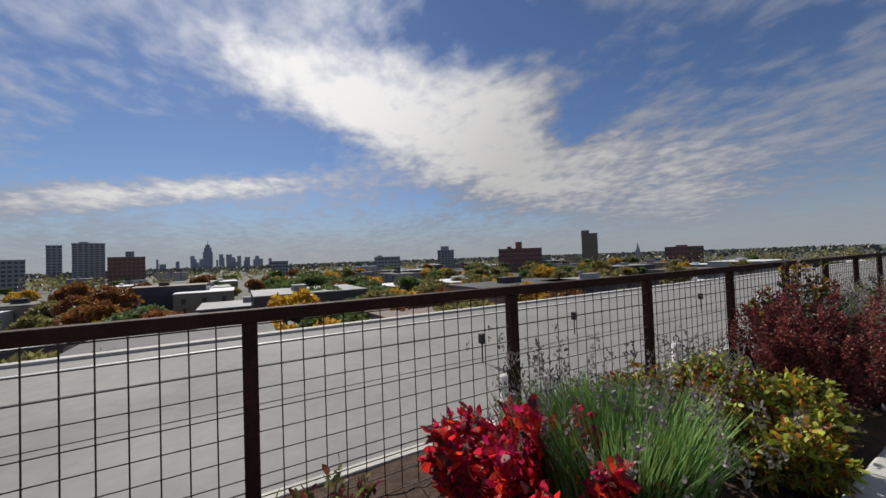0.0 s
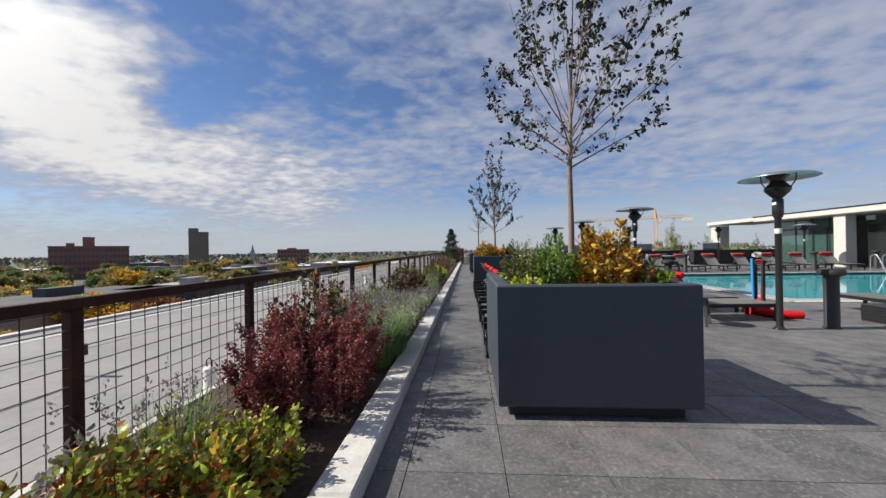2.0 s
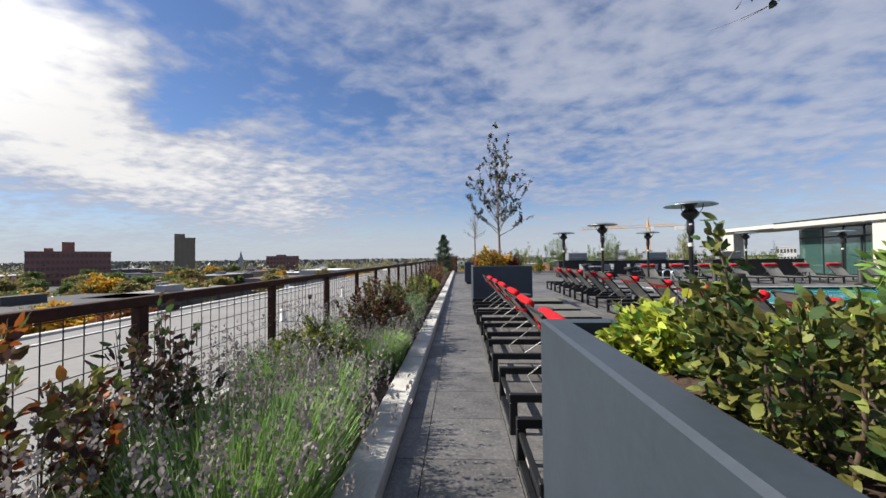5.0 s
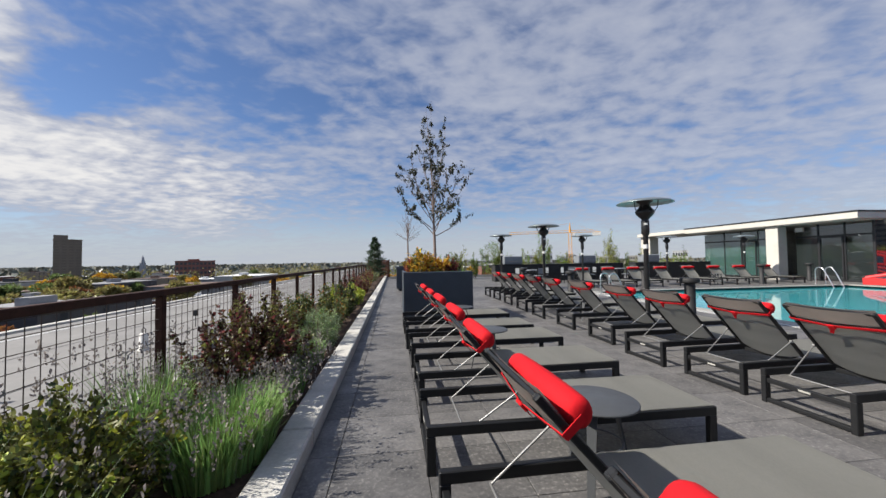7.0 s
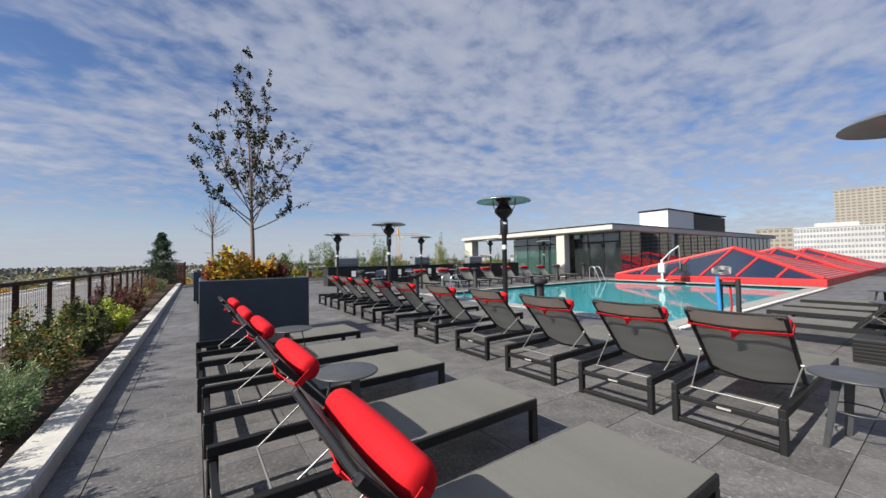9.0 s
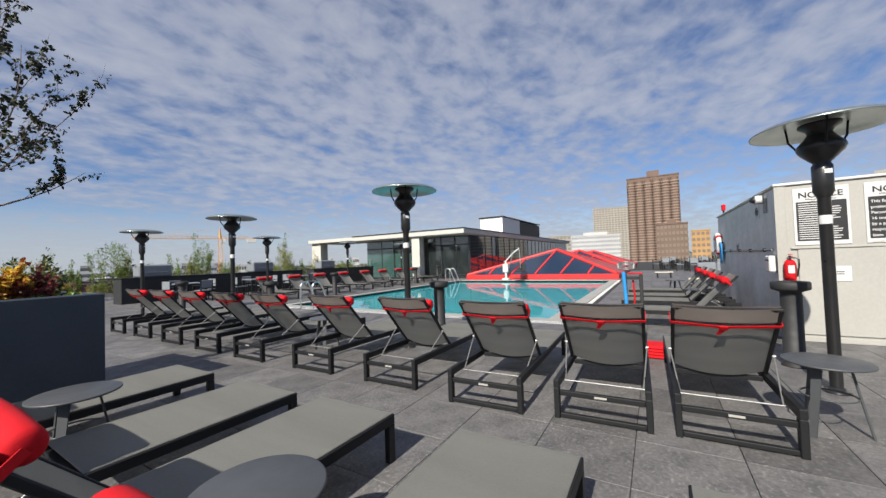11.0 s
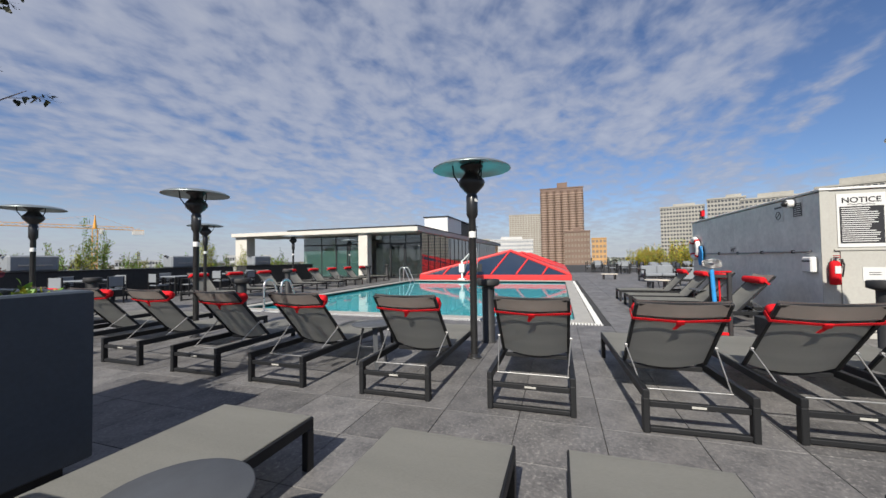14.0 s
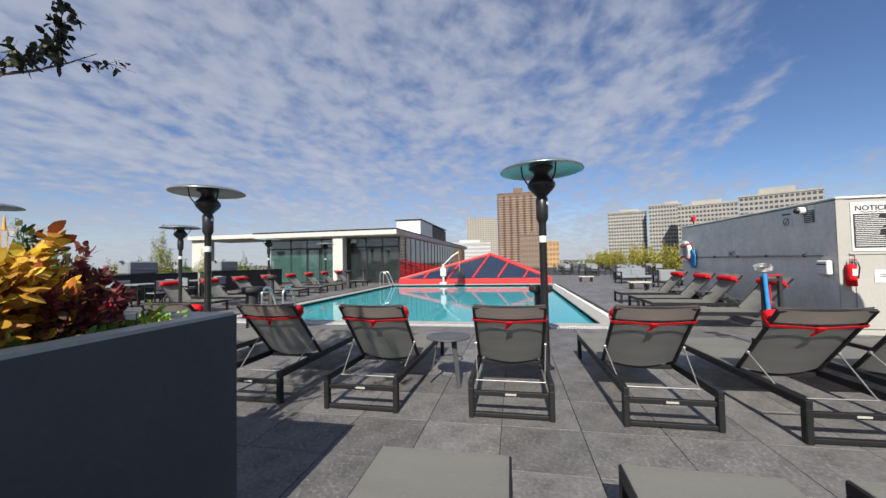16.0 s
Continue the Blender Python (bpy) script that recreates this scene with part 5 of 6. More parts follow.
# bed along the fence, from the start of the walk onwards
PLANTS = [
    ("crimson_shrub", (-1.18, -3.30), 0.58, 0.50, 0.44, (("crimson", 0.75), ("burgundy", 0.25)), (0.075, 0.052), 3000, "crimson autumn-leaved shrub in the planting bed"),
    ("perennial", (-1.3, -4.3), 0.4, 0.4, 0.35, (("olive", 0.6), ("burgundy", 0.4)), (0.06, 0.035), 700, "low olive perennial in the planting bed"),
    ("perennial", (-1.08, -1.98), 0.55, 0.50, 0.50, (("olive", 0.35), ("orange", 0.3), ("lime", 0.35)), (0.055, 0.035), 2900, "low perennial turning orange and yellow"),
    ("perennial", (-0.70, -1.75), 0.40, 0.62, 0.42, (("lime", 0.4), ("olive", 0.3), ("gold", 0.15), ("orange", 0.15)), (0.062, 0.032), 3000, "yellow-green leafy perennial tinted orange by the kerb"),
    ("perennial", (-1.42, -2.15), 0.32, 0.5, 0.42, (("orange", 0.35), ("olive", 0.35), ("lime", 0.3)), (0.05, 0.03), 1500, "low perennial turning orange by the fence"),
    ("perennial", (-0.85, -1.15), 0.36, 0.36, 0.34, (("lime", 0.6), ("olive", 0.4)), (0.05, 0.03), 1300, "low yellow-green perennial in the mulch"),
    ("perennial", (-1.22, -1.30), 0.42, 0.46, 0.38, (("olive", 0.6), ("lime", 0.4)), (0.05, 0.03), 1000, "low yellow-green perennial by the fence"),
    ("barberry", (-0.96, -0.16), 0.70, 0.72, 0.86, (("burgundy", 0.85), ("bronze", 0.15)), (0.032, 0.02), 24000, "dense burgundy barberry shrub in the planting bed"),
    ("bronze_shrub", (-1.38, 0.75), 0.38, 0.50, 0.98, (("bronze", 0.45), ("olive", 0.35), ("orange", 0.2)), (0.07, 0.045), 1700, "tall bronze and green broad-leaved shrub"),
    ("bronze_shrub", (-1.42, 1.55), 0.26, 0.36, 1.0, (("bronze", 0.55), ("deep", 0.45)), (0.07, 0.042), 700, "tall bronze broad-leaved shrub by the fence"),
    ("perennial", (-1.2, 2.5), 0.35, 0.4, 0.42, (("olive", 0.7), ("lime", 0.3)), (0.05, 0.03), 1200, "olive-green perennial in the planting bed"),
    ("viburnum", (-1.25, 3.35), 0.52, 0.62, 0.62, (("olive", 0.65), ("lime", 0.2), ("deep", 0.15)), (0.046, 0.028), 6500, "glossy green broad-leaved shrub in the bed"),
    ("bronze_shrub", (-1.10, 5.70), 0.58, 0.80, 0.86, (("bronze", 0.5), ("olive", 0.5)), (0.05, 0.033), 5200, "bronze-brown shrub in the planting bed"),
    ("bronze_shrub", (-1.05, 4.95), 0.50, 0.60, 0.88, (("burgundy", 0.15), ("bronze", 0.65), ("olive", 0.2)), (0.052, 0.034), 4200, "dark bronze autumn shrub in the bed"),
    ("sage_mound", (-0.80, 7.15), 0.46, 0.55, 0.52, (("sage", 0.75), ("grass", 0.25)), (0.05, 0.011), 9000, "rounded grey-green santolina mound by the kerb"),
    ("perennial", (-1.05, 8.6), 0.62, 1.1, 0.78, (("olive", 0.5), ("orange", 0.08), ("deep", 0.42)), (0.045, 0.028), 9000, "olive mounding shrub with rusty tints"),
    ("bronze_shrub", (-0.95, 10.5), 0.55, 0.9, 0.72, (("bronze", 0.3), ("deep", 0.7)), (0.045, 0.03), 5500, "dark bronze shrub in the planting bed"),
    ("lime_shrub", (-1.02, 12.6), 0.55, 1.2, 0.55, (("lime", 0.8), ("green", 0.2)), (0.06, 0.038), 4500, "bright lime-yellow shrub in the bed"),
    ("barberry", (-1.05, 15.3), 0.55, 1.3, 0.85, (("burgundy", 0.4), ("bronze", 0.6)), (0.05, 0.03), 4500, "dark burgundy shrub further along the bed"),
    ("perennial", (-1.1, 18.1), 0.55, 1.6, 0.6, (("olive", 0.7), ("lime", 0.3)), (0.05, 0.03), 2000, "olive mounding perennials in the bed"),
    ("barberry", (-1.1, 21.5), 0.5, 1.2, 0.9, (("burgundy", 0.6), ("olive", 0.4)), (0.05, 0.03), 2000, "burgundy shrub near the end of the bed"),
    ("perennial", (-1.1, 25.5), 0.5, 1.6, 0.7, (("olive", 0.6), ("sage", 0.4)), (0.06, 0.035), 1800, "olive shrubs at the end of the bed"),
    ("perennial", (-1.1, -6.2), 0.5, 1.0, 0.5, (("olive", 0.6), ("burgundy", 0.4)), (0.06, 0.035), 1300, "mixed low shrub in the planting bed"),
]
for nm, at, rx, ry, h, kinds, lf, cnt, lab_ in PLANTS:
    shrub(nm, at, rx, ry, h, kinds, (lf[0] * 0.82, lf[1] * 0.8), int(cnt * 1.5) if cnt < 9000 else cnt, lab_, "bed shrubs", n_stems=84 if cnt > 12000 else 46 if cnt > 3000 else 36, loose=0.017 if nm in ("barberry", "bronze_shrub") else 0.03)
lavender((-1.05, -2.80), 0.48, 0.50, 0.80, 4200, 150, "tall green grassy clump with seed heads", "grass")
lavender((-0.80, 1.25), 0.52, 0.80, 0.86, 5200, 520)
lavender((-0.85, 2.35), 0.40, 0.45, 0.72, 2400, 150)
lavender((-1.45, 2.75), 0.25, 0.4, 0.85, 500, 60)
lavender((-0.74, 3.95), 0.38, 0.6, 0.60, 3600, 200)
lavender((-1.45, 4.3), 0.22, 0.6, 0.85, 300, 130)
lavender((-0.72, 4.95), 0.30, 0.4, 0.5, 900, 140)
lavender((-0.75, 6.2), 0.28, 0.4, 0.42, 900, 60)
lavender((-1.5, -1.0), 0.14, 0.5, 0.6, 120, 60)
lavender((-1.5, -2.9), 0.15, 0.4, 0.85, 160, 60)

# planter one
z1, z2, z3 = P1[4] - 0.1, P2[4] - 0.1, P3[4] - 0.1
PL = [
    ("boxwood", (0.98, 0.40), 0.26, 0.30, 0.42, (("deep", 0.4), ("olive", 0.6)), (0.035, 0.018), 2400, "small-leaved green shrub in the planter", z1),
    ("boxwood", (1.22, 0.22), 0.24, 0.26, 0.46, (("green", 1.0),), (0.045, 0.014), 2600, "fresh green feathery shrub in the planter", z1),
    ("amber_shrub", (1.62, 0.12), 0.30, 0.28, 0.54, (("gold", 0.6), ("orange", 0.2), ("olive", 0.2)), (0.048, 0.03), 2300, "golden autumn shrub in the planter", z1),
    ("amber_shrub", (1.82, 0.20), 0.20, 0.22, 0.34, (("orange", 0.6), ("gold", 0.4)), (0.045, 0.028), 1100, "orange autumn shrub in the planter", z1),
    ("boxwood", (1.98, 0.10), 0.16, 0.22, 0.24, (("green", 0.5), ("lime", 0.5)), (0.04, 0.024), 700, "low green shrub at the planter corner", z1),
    ("euonymus", (0.88, -0.02), 0.14, 0.14, 0.14, (("lime", 1.0),), (0.05, 0.03), 260, "low lime-yellow groundcover in the planter", z1),
    ("euonymus", (1.10, 1.00), 0.36, 0.26, 0.17, (("lime", 0.75), ("green", 0.25)), (0.05, 0.026), 2300, "lime-yellow variegated groundcover in the planter", z1),
    ("euonymus", (1.72, 1.00), 0.36, 0.26, 0.17, (("lime", 0.75), ("green", 0.25)), (0.05, 0.026), 2300, "lime-yellow variegated groundcover in the planter", z1),
    ("euonymus", (1.05, 0.98), 0.09, 0.09, 0.28, (("lime", 0.8), ("green", 0.2)), (0.07, 0.03), 70, "taller lime-green sprig in the planter", z1),
    ("dogwood", (1.05, 9.72), 0.30, 0.25, 0.62, (("gold", 0.6), ("olive", 0.4)), (0.085, 0.05), 520, "golden autumn shrub in the second planter", z2),
    ("dogwood", (1.40, 9.85), 0.45, 0.32, 0.46, (("gold", 0.8), ("orange", 0.2)), (0.055, 0.035), 2200, "yellow autumn shrub in the second planter", z2),
    ("barberry", (0.82, 9.9), 0.16, 0.3, 0.36, (("burgundy", 0.5), ("orange", 0.5)), (0.04, 0.025), 900, "rusty shrub in the second planter", z2),
    ("barberry", (1.68, 9.75), 0.28, 0.22, 0.34, (("burgundy", 0.8), ("bronze", 0.2)), (0.036, 0.022), 2000, "burgundy shrub in the second planter", z2),
    ("boxwood", (1.85, 10.3), 0.25, 0.45, 0.46, (("deep", 0.6), ("olive", 0.4)), (0.045, 0.02), 1500, "dark green upright shrub in the planter", z2),
    ("euonymus", (1.98, 9.62), 0.16, 0.13, 0.11, (("green", 0.5), ("lime", 0.5)), (0.045, 0.024), 420, "low green groundcover at the planter corner", z2),
    ("euonymus", (1.55, 9.56), 0.30, 0.09, 0.10, (("green", 0.6), ("lime", 0.4)), (0.04, 0.022), 420, "low green groundcover by the planter rim", z2),
    ("dogwood", (1.2, 18.2), 0.5, 0.4, 0.5, (("gold", 0.4), ("olive", 0.6)), (0.06, 0.04), 900, "mixed autumn shrubs in the far planter", z3),
]
for nm, at, rx, ry, h, kinds, lf, cnt, lab_, z in PL:
    shrub(nm, at, rx, ry, h, kinds, lf, cnt, lab_, "planter shrubs", 22, 0.02, 0.1, z)


def small_tree(at, height, fork, spread, leaves, seed, label, lean=(0, 0), base_r=0.045, skirt=0.35):
    """A young tree: straight trunk, limbs fanned to an egg-shaped crown, fine twigs and sparse leaves."""
    r = random.Random(seed)
    t = thing("young_tree", at, label, "tree", "young trees")
    trunk, limbs = Geo(), Geo()
    H = height - fork
    axis = [Vector(q) for q in ((0, 0, 0), (0.01, 0.005, fork * 0.5), (0.0, 0, fork), (0.02 + lean[0] * 0.3, lean[1] * 0.3, fork + H * 0.4), (0.03 + lean[0] * 0.7, lean[1] * 0.7, fork + H * 0.75), (0.03 + lean[0], lean[1], height))]
    trunk.tube(axis, [base_r, base_r * 0.85, base_r * 0.75, base_r * 0.30, base_r * 0.13, 0.003], 10)

    def on_trunk(z):
        for p, q in zip(axis, axis[1:]):
            if p.z <= z <= q.z:
                return p.lerp(q, (z - p.z) / (q.z - p.z))
        return axis[-1].copy()

    def radius(f):
        return spread * (skirt + (1 - skirt) * (f / 0.27) ** 0.7 if f < 0.27 else (1 - 0.93 * (f - 0.27) / 0.73) ** 0.8)

    twigs = []

    def bough(p, e, rad, sag, level):
        """A limb from p to e that leaves steeply outwards and turns up."""
        bend = Vector((r.gauss(0, 0.05), r.gauss(0, 0.05), 0)) * (e - p).length
        pts = []
        for i in range(6):
            u = i / 5
            q = p.lerp(e, u) + bend * math.sin(u * math.pi)
            q.z -= sag * (e - p).length * math.sin(u * math.pi)
            pts.append(q)
        limbs.tube(pts, [rad * (1 - 0.8 * i / 5) for i in range(6)], 6 if level == 0 else 4, False)
        twigs.append((pts, level))
        return pts

    def along(pts, u):
        j = min(int(u * 5), 4)
        return pts[j].lerp(pts[j + 1], u * 5 - j)

    n = 24
    for k in range(n):
        f = 0.07 + 0.89 * ((k + 0.5) / n) ** 0.9
        a = 2.4 * k + r.uniform(-0.25, 0.25)
        z = fork + H * f
        start = on_trunk(fork - 0.03 + (z - fork) * 0.28)
        c = on_trunk(z)
        R = radius(f) * r.uniform(0.78, 1.08)
        main = bough(start, Vector((c.x + R * math.cos(a), c.y + R * math.sin(a), z + r.uniform(-0.05, 0.12) * H)), base_r * (0.30 - 0.15 * f), 0.02, 0)
        for j in range(5):
            p = along(main, 0.3 + 0.65 * (j + r.random()) / 5)
            way = (main[-1] - main[0]).normalized() + Vector((r.gauss(0, 0.5), r.gauss(0, 0.5), r.gauss(0.25, 0.3)))
            ln = spread * r.uniform(0.22, 0.42) * (1.1 - 0.5 * f)
            side = bough(p, p + way.normalized() * ln, base_r * 0.075, 0.03, 1)
            for i in range(3):
                p2 = along(side, r.uniform(0.25, 0.95))
                w2 = way.normalized() + Vector((r.gauss(0, 0.6), r.gauss(0, 0.6), r.gauss(0.2, 0.35)))
                bough(p2, p2 + w2.normalized() * ln * r.uniform(0.35, 0.6), base_r * 0.045, 0.0, 2)
    part("trunk", trunk, BARK, t)
    tagged(part("limb_work", limbs, BARK, t), kind="stuff")
    pts, ways = [], []
    for ps, level in twigs:
        if r.random() < 0.30:
            continue
        for i in range(leaves if level else leaves // 2):
            q = along(ps, r.uniform(0.55 if level == 0 else 0.15, 1.0))
            pts.append(tuple(q + Vector((r.gauss(0, 0.015), r.gauss(0, 0.015), r.gauss(0, 0.015)))))
            ways.append((r.gauss(0, 0.6), r.gauss(0, 0.6), r.gauss(-0.3, 0.5)))
    if leaves:
        v, f = leaf_cloud(np.array(pts), np.array(ways), 0.047, 0.031, 0.3, 0.3)
        tagged(np_part("leafage", v, f, LEAF["tree"], t, "sparse dull green leaves"), kind="stuff")
    return t


small_tree((1.43, 0.52, z1 - 0.03), 3.75, 1.18, 1.06, 8, 11, "young tree with sparse dark leaves in a planter", (0.05, 0), 0.035, 0.85)
small_tree((1.41, 10.2, z2 - 0.03), 4.28, 0.92, 1.10, 15, 23, "young tree with sparse dark leaves in the second planter", (-0.2, 0.1), 0.045, 0.6)
small_tree((1.05, 18.4, z3 - 0.03), 3.0, 1.3, 0.7, 0, 5, "leafless young tree in the far planter")


def conifer(at, h, r0, kind, seed, label, group, n=2600):
    t = thing("conifer", at, label, "tree", group)
    part("trunk", Geo().tube([(0, 0, 0), (0.01, 0, h * 0.5), (0, 0, h * 0.96)], [0.05, 0.03, 0.006], 6), TWIG, t)
    u = rng.uniform(0.06, 1, n)
    lump = 0.65 + 0.45 * np.sin(u * 37 + rng.uniform(0, 6)) * 0.5 + rng.normal(0, 0.18, n)
    a = rng.uniform(0, 2 * math.pi, n)
    rad = r0 * (1 - u) ** 0.58 * np.clip(lump, 0.1, 1.25) * np.sqrt(rng.uniform(0.15, 1, n))
    base = np.stack([rad * np.cos(a), rad * np.sin(a), u * h], 1)
    w = np.stack([np.cos(a), np.sin(a), np.full(n, 0.5)], 1)
    v, f = leaf_cloud(base, w, 0.09 * max(1, h / 3), 0.035 * max(1, h / 3), 0.0, 0.45)
    np_part("foliage", v, f, LEAF[kind], t)
    return t


conifer((-1.05, 29.0, 0.06), 3.1, 1.15, "conifer", 3, "dark green young conifer at the end of the bed", "conifers", 9000)
for k in range(24):
    x = 2.6 + k * 0.92 + rng.uniform(-0.3, 0.3)
    tall = 2.9 if k in (5, 10, 15) else rng.uniform(1.5, 2.1)
    shrub("screening_shrub", (x, 26.8 + rng.uniform(-0.5, 0.6)), 0.8 if tall > 2.3 else rng.uniform(0.3, 0.55), 0.5, tall, (("green", 0.6), ("olive", 0.4)) if k % 3 else (("olive", 0.75), ("lime", 0.25)), (0.10, 0.03), 3000 if tall > 2.3 else 1300, "feathery green screening shrub behind the grill counter", "screening shrubs", 20, 0.15, -0.1, -0.013)
for k in range(26):
    x = 24 + k * 1.3
    shrub("screening_shrub", (x, -3.4 + rng.uniform(-0.5, 0.5)), rng.uniform(0.6, 0.9), 0.7, rng.uniform(1.9, 2.5), (("olive", 0.5), ("lime", 0.3), ("gold", 0.2)), (0.13, 0.05), 1300, "yellowing screening shrub beside the dining deck", "screening shrubs", 20, 0.1, -0.1, -0.013)

spot = thing("bed_spotlight", (-0.84, -0.52, 0.06), "small black garden spotlight in the mulch", "spotlight")
part("stake", Geo().tube([(0, 0, 0), (0, 0, 0.09)], 0.012, 8), MATTE_BLACK, spot)
part("head", Geo().lathe([(0.0, 0), (0.04, 0.0), (0.048, 0.02), (0.052, 0.12), (0.045, 0.125), (0.0, 0.10)], 18).turned(pose(0, -0.03, 0.12, -60, 0, 25)), MATTE_BLACK, spot)
spot2 = copy_thing(spot, pose(1.0, -0.05, z1 - 0.01) @ Matrix.Scale(0.62, 4))
tagged(spot2, "small black spotlight in the planter soil")

# ---- the town around ----
GZ = -14.0
GROUND = mat("town ground", (0.075, 0.075, 0.065), (0.045, 0.055, 0.035), rough=0.9, scale=0.02, fine=0.3, bump=0, fine_bump=0)
single("ground", Geo().add([(-4500, -4500, GZ), (4500, -4500, GZ), (4500, 4500, GZ), (-4500, 4500, GZ)], [(0, 1, 2, 3)]), GROUND, "streets and lots of a low-rise town", kind="structure")
crng = random.Random(3)
WALLS = [mat("town wall " + n, c, tuple(x * 0.75 for x in c), rough=0.85, scale=0.3, fine=3, bump=0, fine_bump=0.05) for n, c in (("brick", (0.20, 0.085, 0.06)), ("tan", (0.30, 0.24, 0.18)), ("grey", (0.26, 0.26, 0.27)), ("dark", (0.09, 0.085, 0.09)), ("pale", (0.5, 0.48, 0.45)))]
ROOFS = [mat("town roof " + n, c, rough=0.8, scale=0.2, fine=2, bump=0, fine_bump=0.05) for n, c in (("white", (0.72, 0.72, 0.72)), ("grey", (0.30, 0.30, 0.31)), ("dark", (0.06, 0.06, 0.065)), ("brown", (0.16, 0.11, 0.09)))]
WINDOW = mat("town window", (0.07, 0.075, 0.085), rough=0.25, scale=1, fine=5, bump=0, fine_bump=0)


def town_house(x, y, wx, wy, h, wall, roof_m, turn):
    t = thing("town_house", (x, y, GZ), "low flat-roofed town house among autumn trees", "house", "town houses", turn)
    part("wall", box_geo(-wx, wx, -wy, wy, 0, h, 0), wall, t)
    part("roof", Geo().box(-wx - 0.1, wx + 0.1, -wy - 0.1, wy + 0.1, h + 0.001, h + 0.25, 0).box(-wx * 0.3, -wx * 0.05, -wy * 0.3, wy * 0.1, h + 0.251, h + 1.5, 0), roof_m, t)
    for s in (-1, 1):
        for fl in range(int(h // 3)):
            for k in range(3):
                yy = -wy + (k + 0.5) * 2 * wy / 3
                a, b = sorted((s * wx, s * (wx + 0.06)))
                part("window", box_geo(a, b, yy - 0.6, yy + 0.6, 1 + fl * 3, 2.5 + fl * 3, 0), WINDOW, t)


for k in range(150):
    az = radians(crng.uniform(-122, 24))
    d = 42 + 520 * crng.random() ** 1.7
    x, y = math.sin(az) * d, math.cos(az) * d
    if x > -16 and y < 120:
        continue
    town_house(x, y, crng.uniform(4, 11), crng.uniform(5, 14), crng.choice((4.5, 6, 7, 9)), crng.choice(WALLS), crng.choice(ROOFS), crng.choice((0, 90, 0, 4)))
for x, y, wx, wy in ((-88, 18, 9, 7), (-62, -14, 10, 6), (-70, -34, 8, 9), (-58, 8, 6, 5), (-120, 48, 12, 8)):
    town_house(x, y, wx, wy, 6.0, WALLS[3], ROOFS[0], 8)

# both far-tree leaf colours are greyed to stand in for distance haze
TOWN = {"haze": leaf_mat("hazy far trees", (0.17, 0.155, 0.115), (0.13, 0.125, 0.10), 0.5, trans=0.05), "haze_green": leaf_mat("hazed green far trees", (0.13, 0.15, 0.13), (0.10, 0.12, 0.11), 0.5, trans=0.05), "green": leaf_mat("town tree green", (0.17, 0.22, 0.07), (0.11, 0.15, 0.055), 0.45, trans=0.35), "olive": leaf_mat("town tree olive", (0.29, 0.25, 0.09), (0.20, 0.18, 0.07), 0.45, trans=0.35), "gold": leaf_mat("town tree gold", (0.62, 0.40, 0.05), (0.48, 0.26, 0.035), 0.4, trans=0.4), "rust": leaf_mat("town tree rust", (0.30, 0.13, 0.04), (0.19, 0.08, 0.03), 0.4, trans=0.35)}


def tree_meshes(kind, seed):
    """A spreading street tree: trunk with limbs and a crown of leaf sprays."""
    r = np.random.default_rng(seed)
    g = Geo().tube([(0, 0, 0), (0.1, 0, 2.5), (0.2, 0.1, 4.5)], [0.32, 0.24, 0.16], 7)
    cl = []
    for k in range(9):
        a = k * 0.7 + r.uniform(-0.3, 0.3)
        e = (r.uniform(1.5, 3.2) * math.cos(a), r.uniform(1.5, 3.2) * math.sin(a), r.uniform(5.0, 8.2))
        g.tube([(0.1, 0.05, r.uniform(2.6, 4.2)), (e[0] * 0.5, e[1] * 0.5, e[2] * 0.72), e], [0.13, 0.08, 0.03], 5, False)
        cl.append((e, r.uniform(1.0, 1.7)))
    cl += [((r.uniform(-1.2, 1.2), r.uniform(-1.2, 1.2), r.uniform(6.5, 8.8)), r.uniform(1.0, 1.6)) for _ in range(5)]
    P, W = [], []
    for c, rad in cl:
        d = r.normal(0, 1, (150, 3))
        d /= np.linalg.norm(d, axis=1)[:, None]
        P.append(np.array(c) + d * rad * r.uniform(0.55, 1.08, (150, 1)) * [1, 1, 0.75])
        W.append(d)
    v, f = leaf_cloud(np.concatenate(P), np.concatenate(W), 0.75, 0.55, 0.1, 0.5)
    return g.mesh("trunk", TWIG), np_mesh("crown", v, f, TOWN[kind])


kits = [(k, tree_meshes(k, i)) for i, k in enumerate(("green", "olive", "gold", "green", "rust", "olive"))]
far_tree_spots = []
for k in range(390):
    az = radians(crng.uniform(-122, 26))
    d = 36 + 640 * crng.random() ** 1.7
    x, y = math.sin(az) * d, math.cos(az) * d
    if x > -16 and y < 100:
        continue
    kind, (tm, cm) = crng.choice(kits)
    if d > 330:
        far_tree_spots.append((x, y))
        continue
    t = thing("street_tree", (x, y, GZ), "broad street tree with " + {"green": "green", "olive": "olive", "gold": "golden yellow", "rust": "rust-brown"}[kind] + " autumn crown", "tree", "street trees", crng.uniform(0, 360))
    s = crng.uniform(0.75, 1.25)
    t.scale = (s, s, s * crng.uniform(0.8, 1.05))
    for nm, me in (("trunk", tm), ("crown", cm)):
        o = new(nm, me)
        o.parent = t
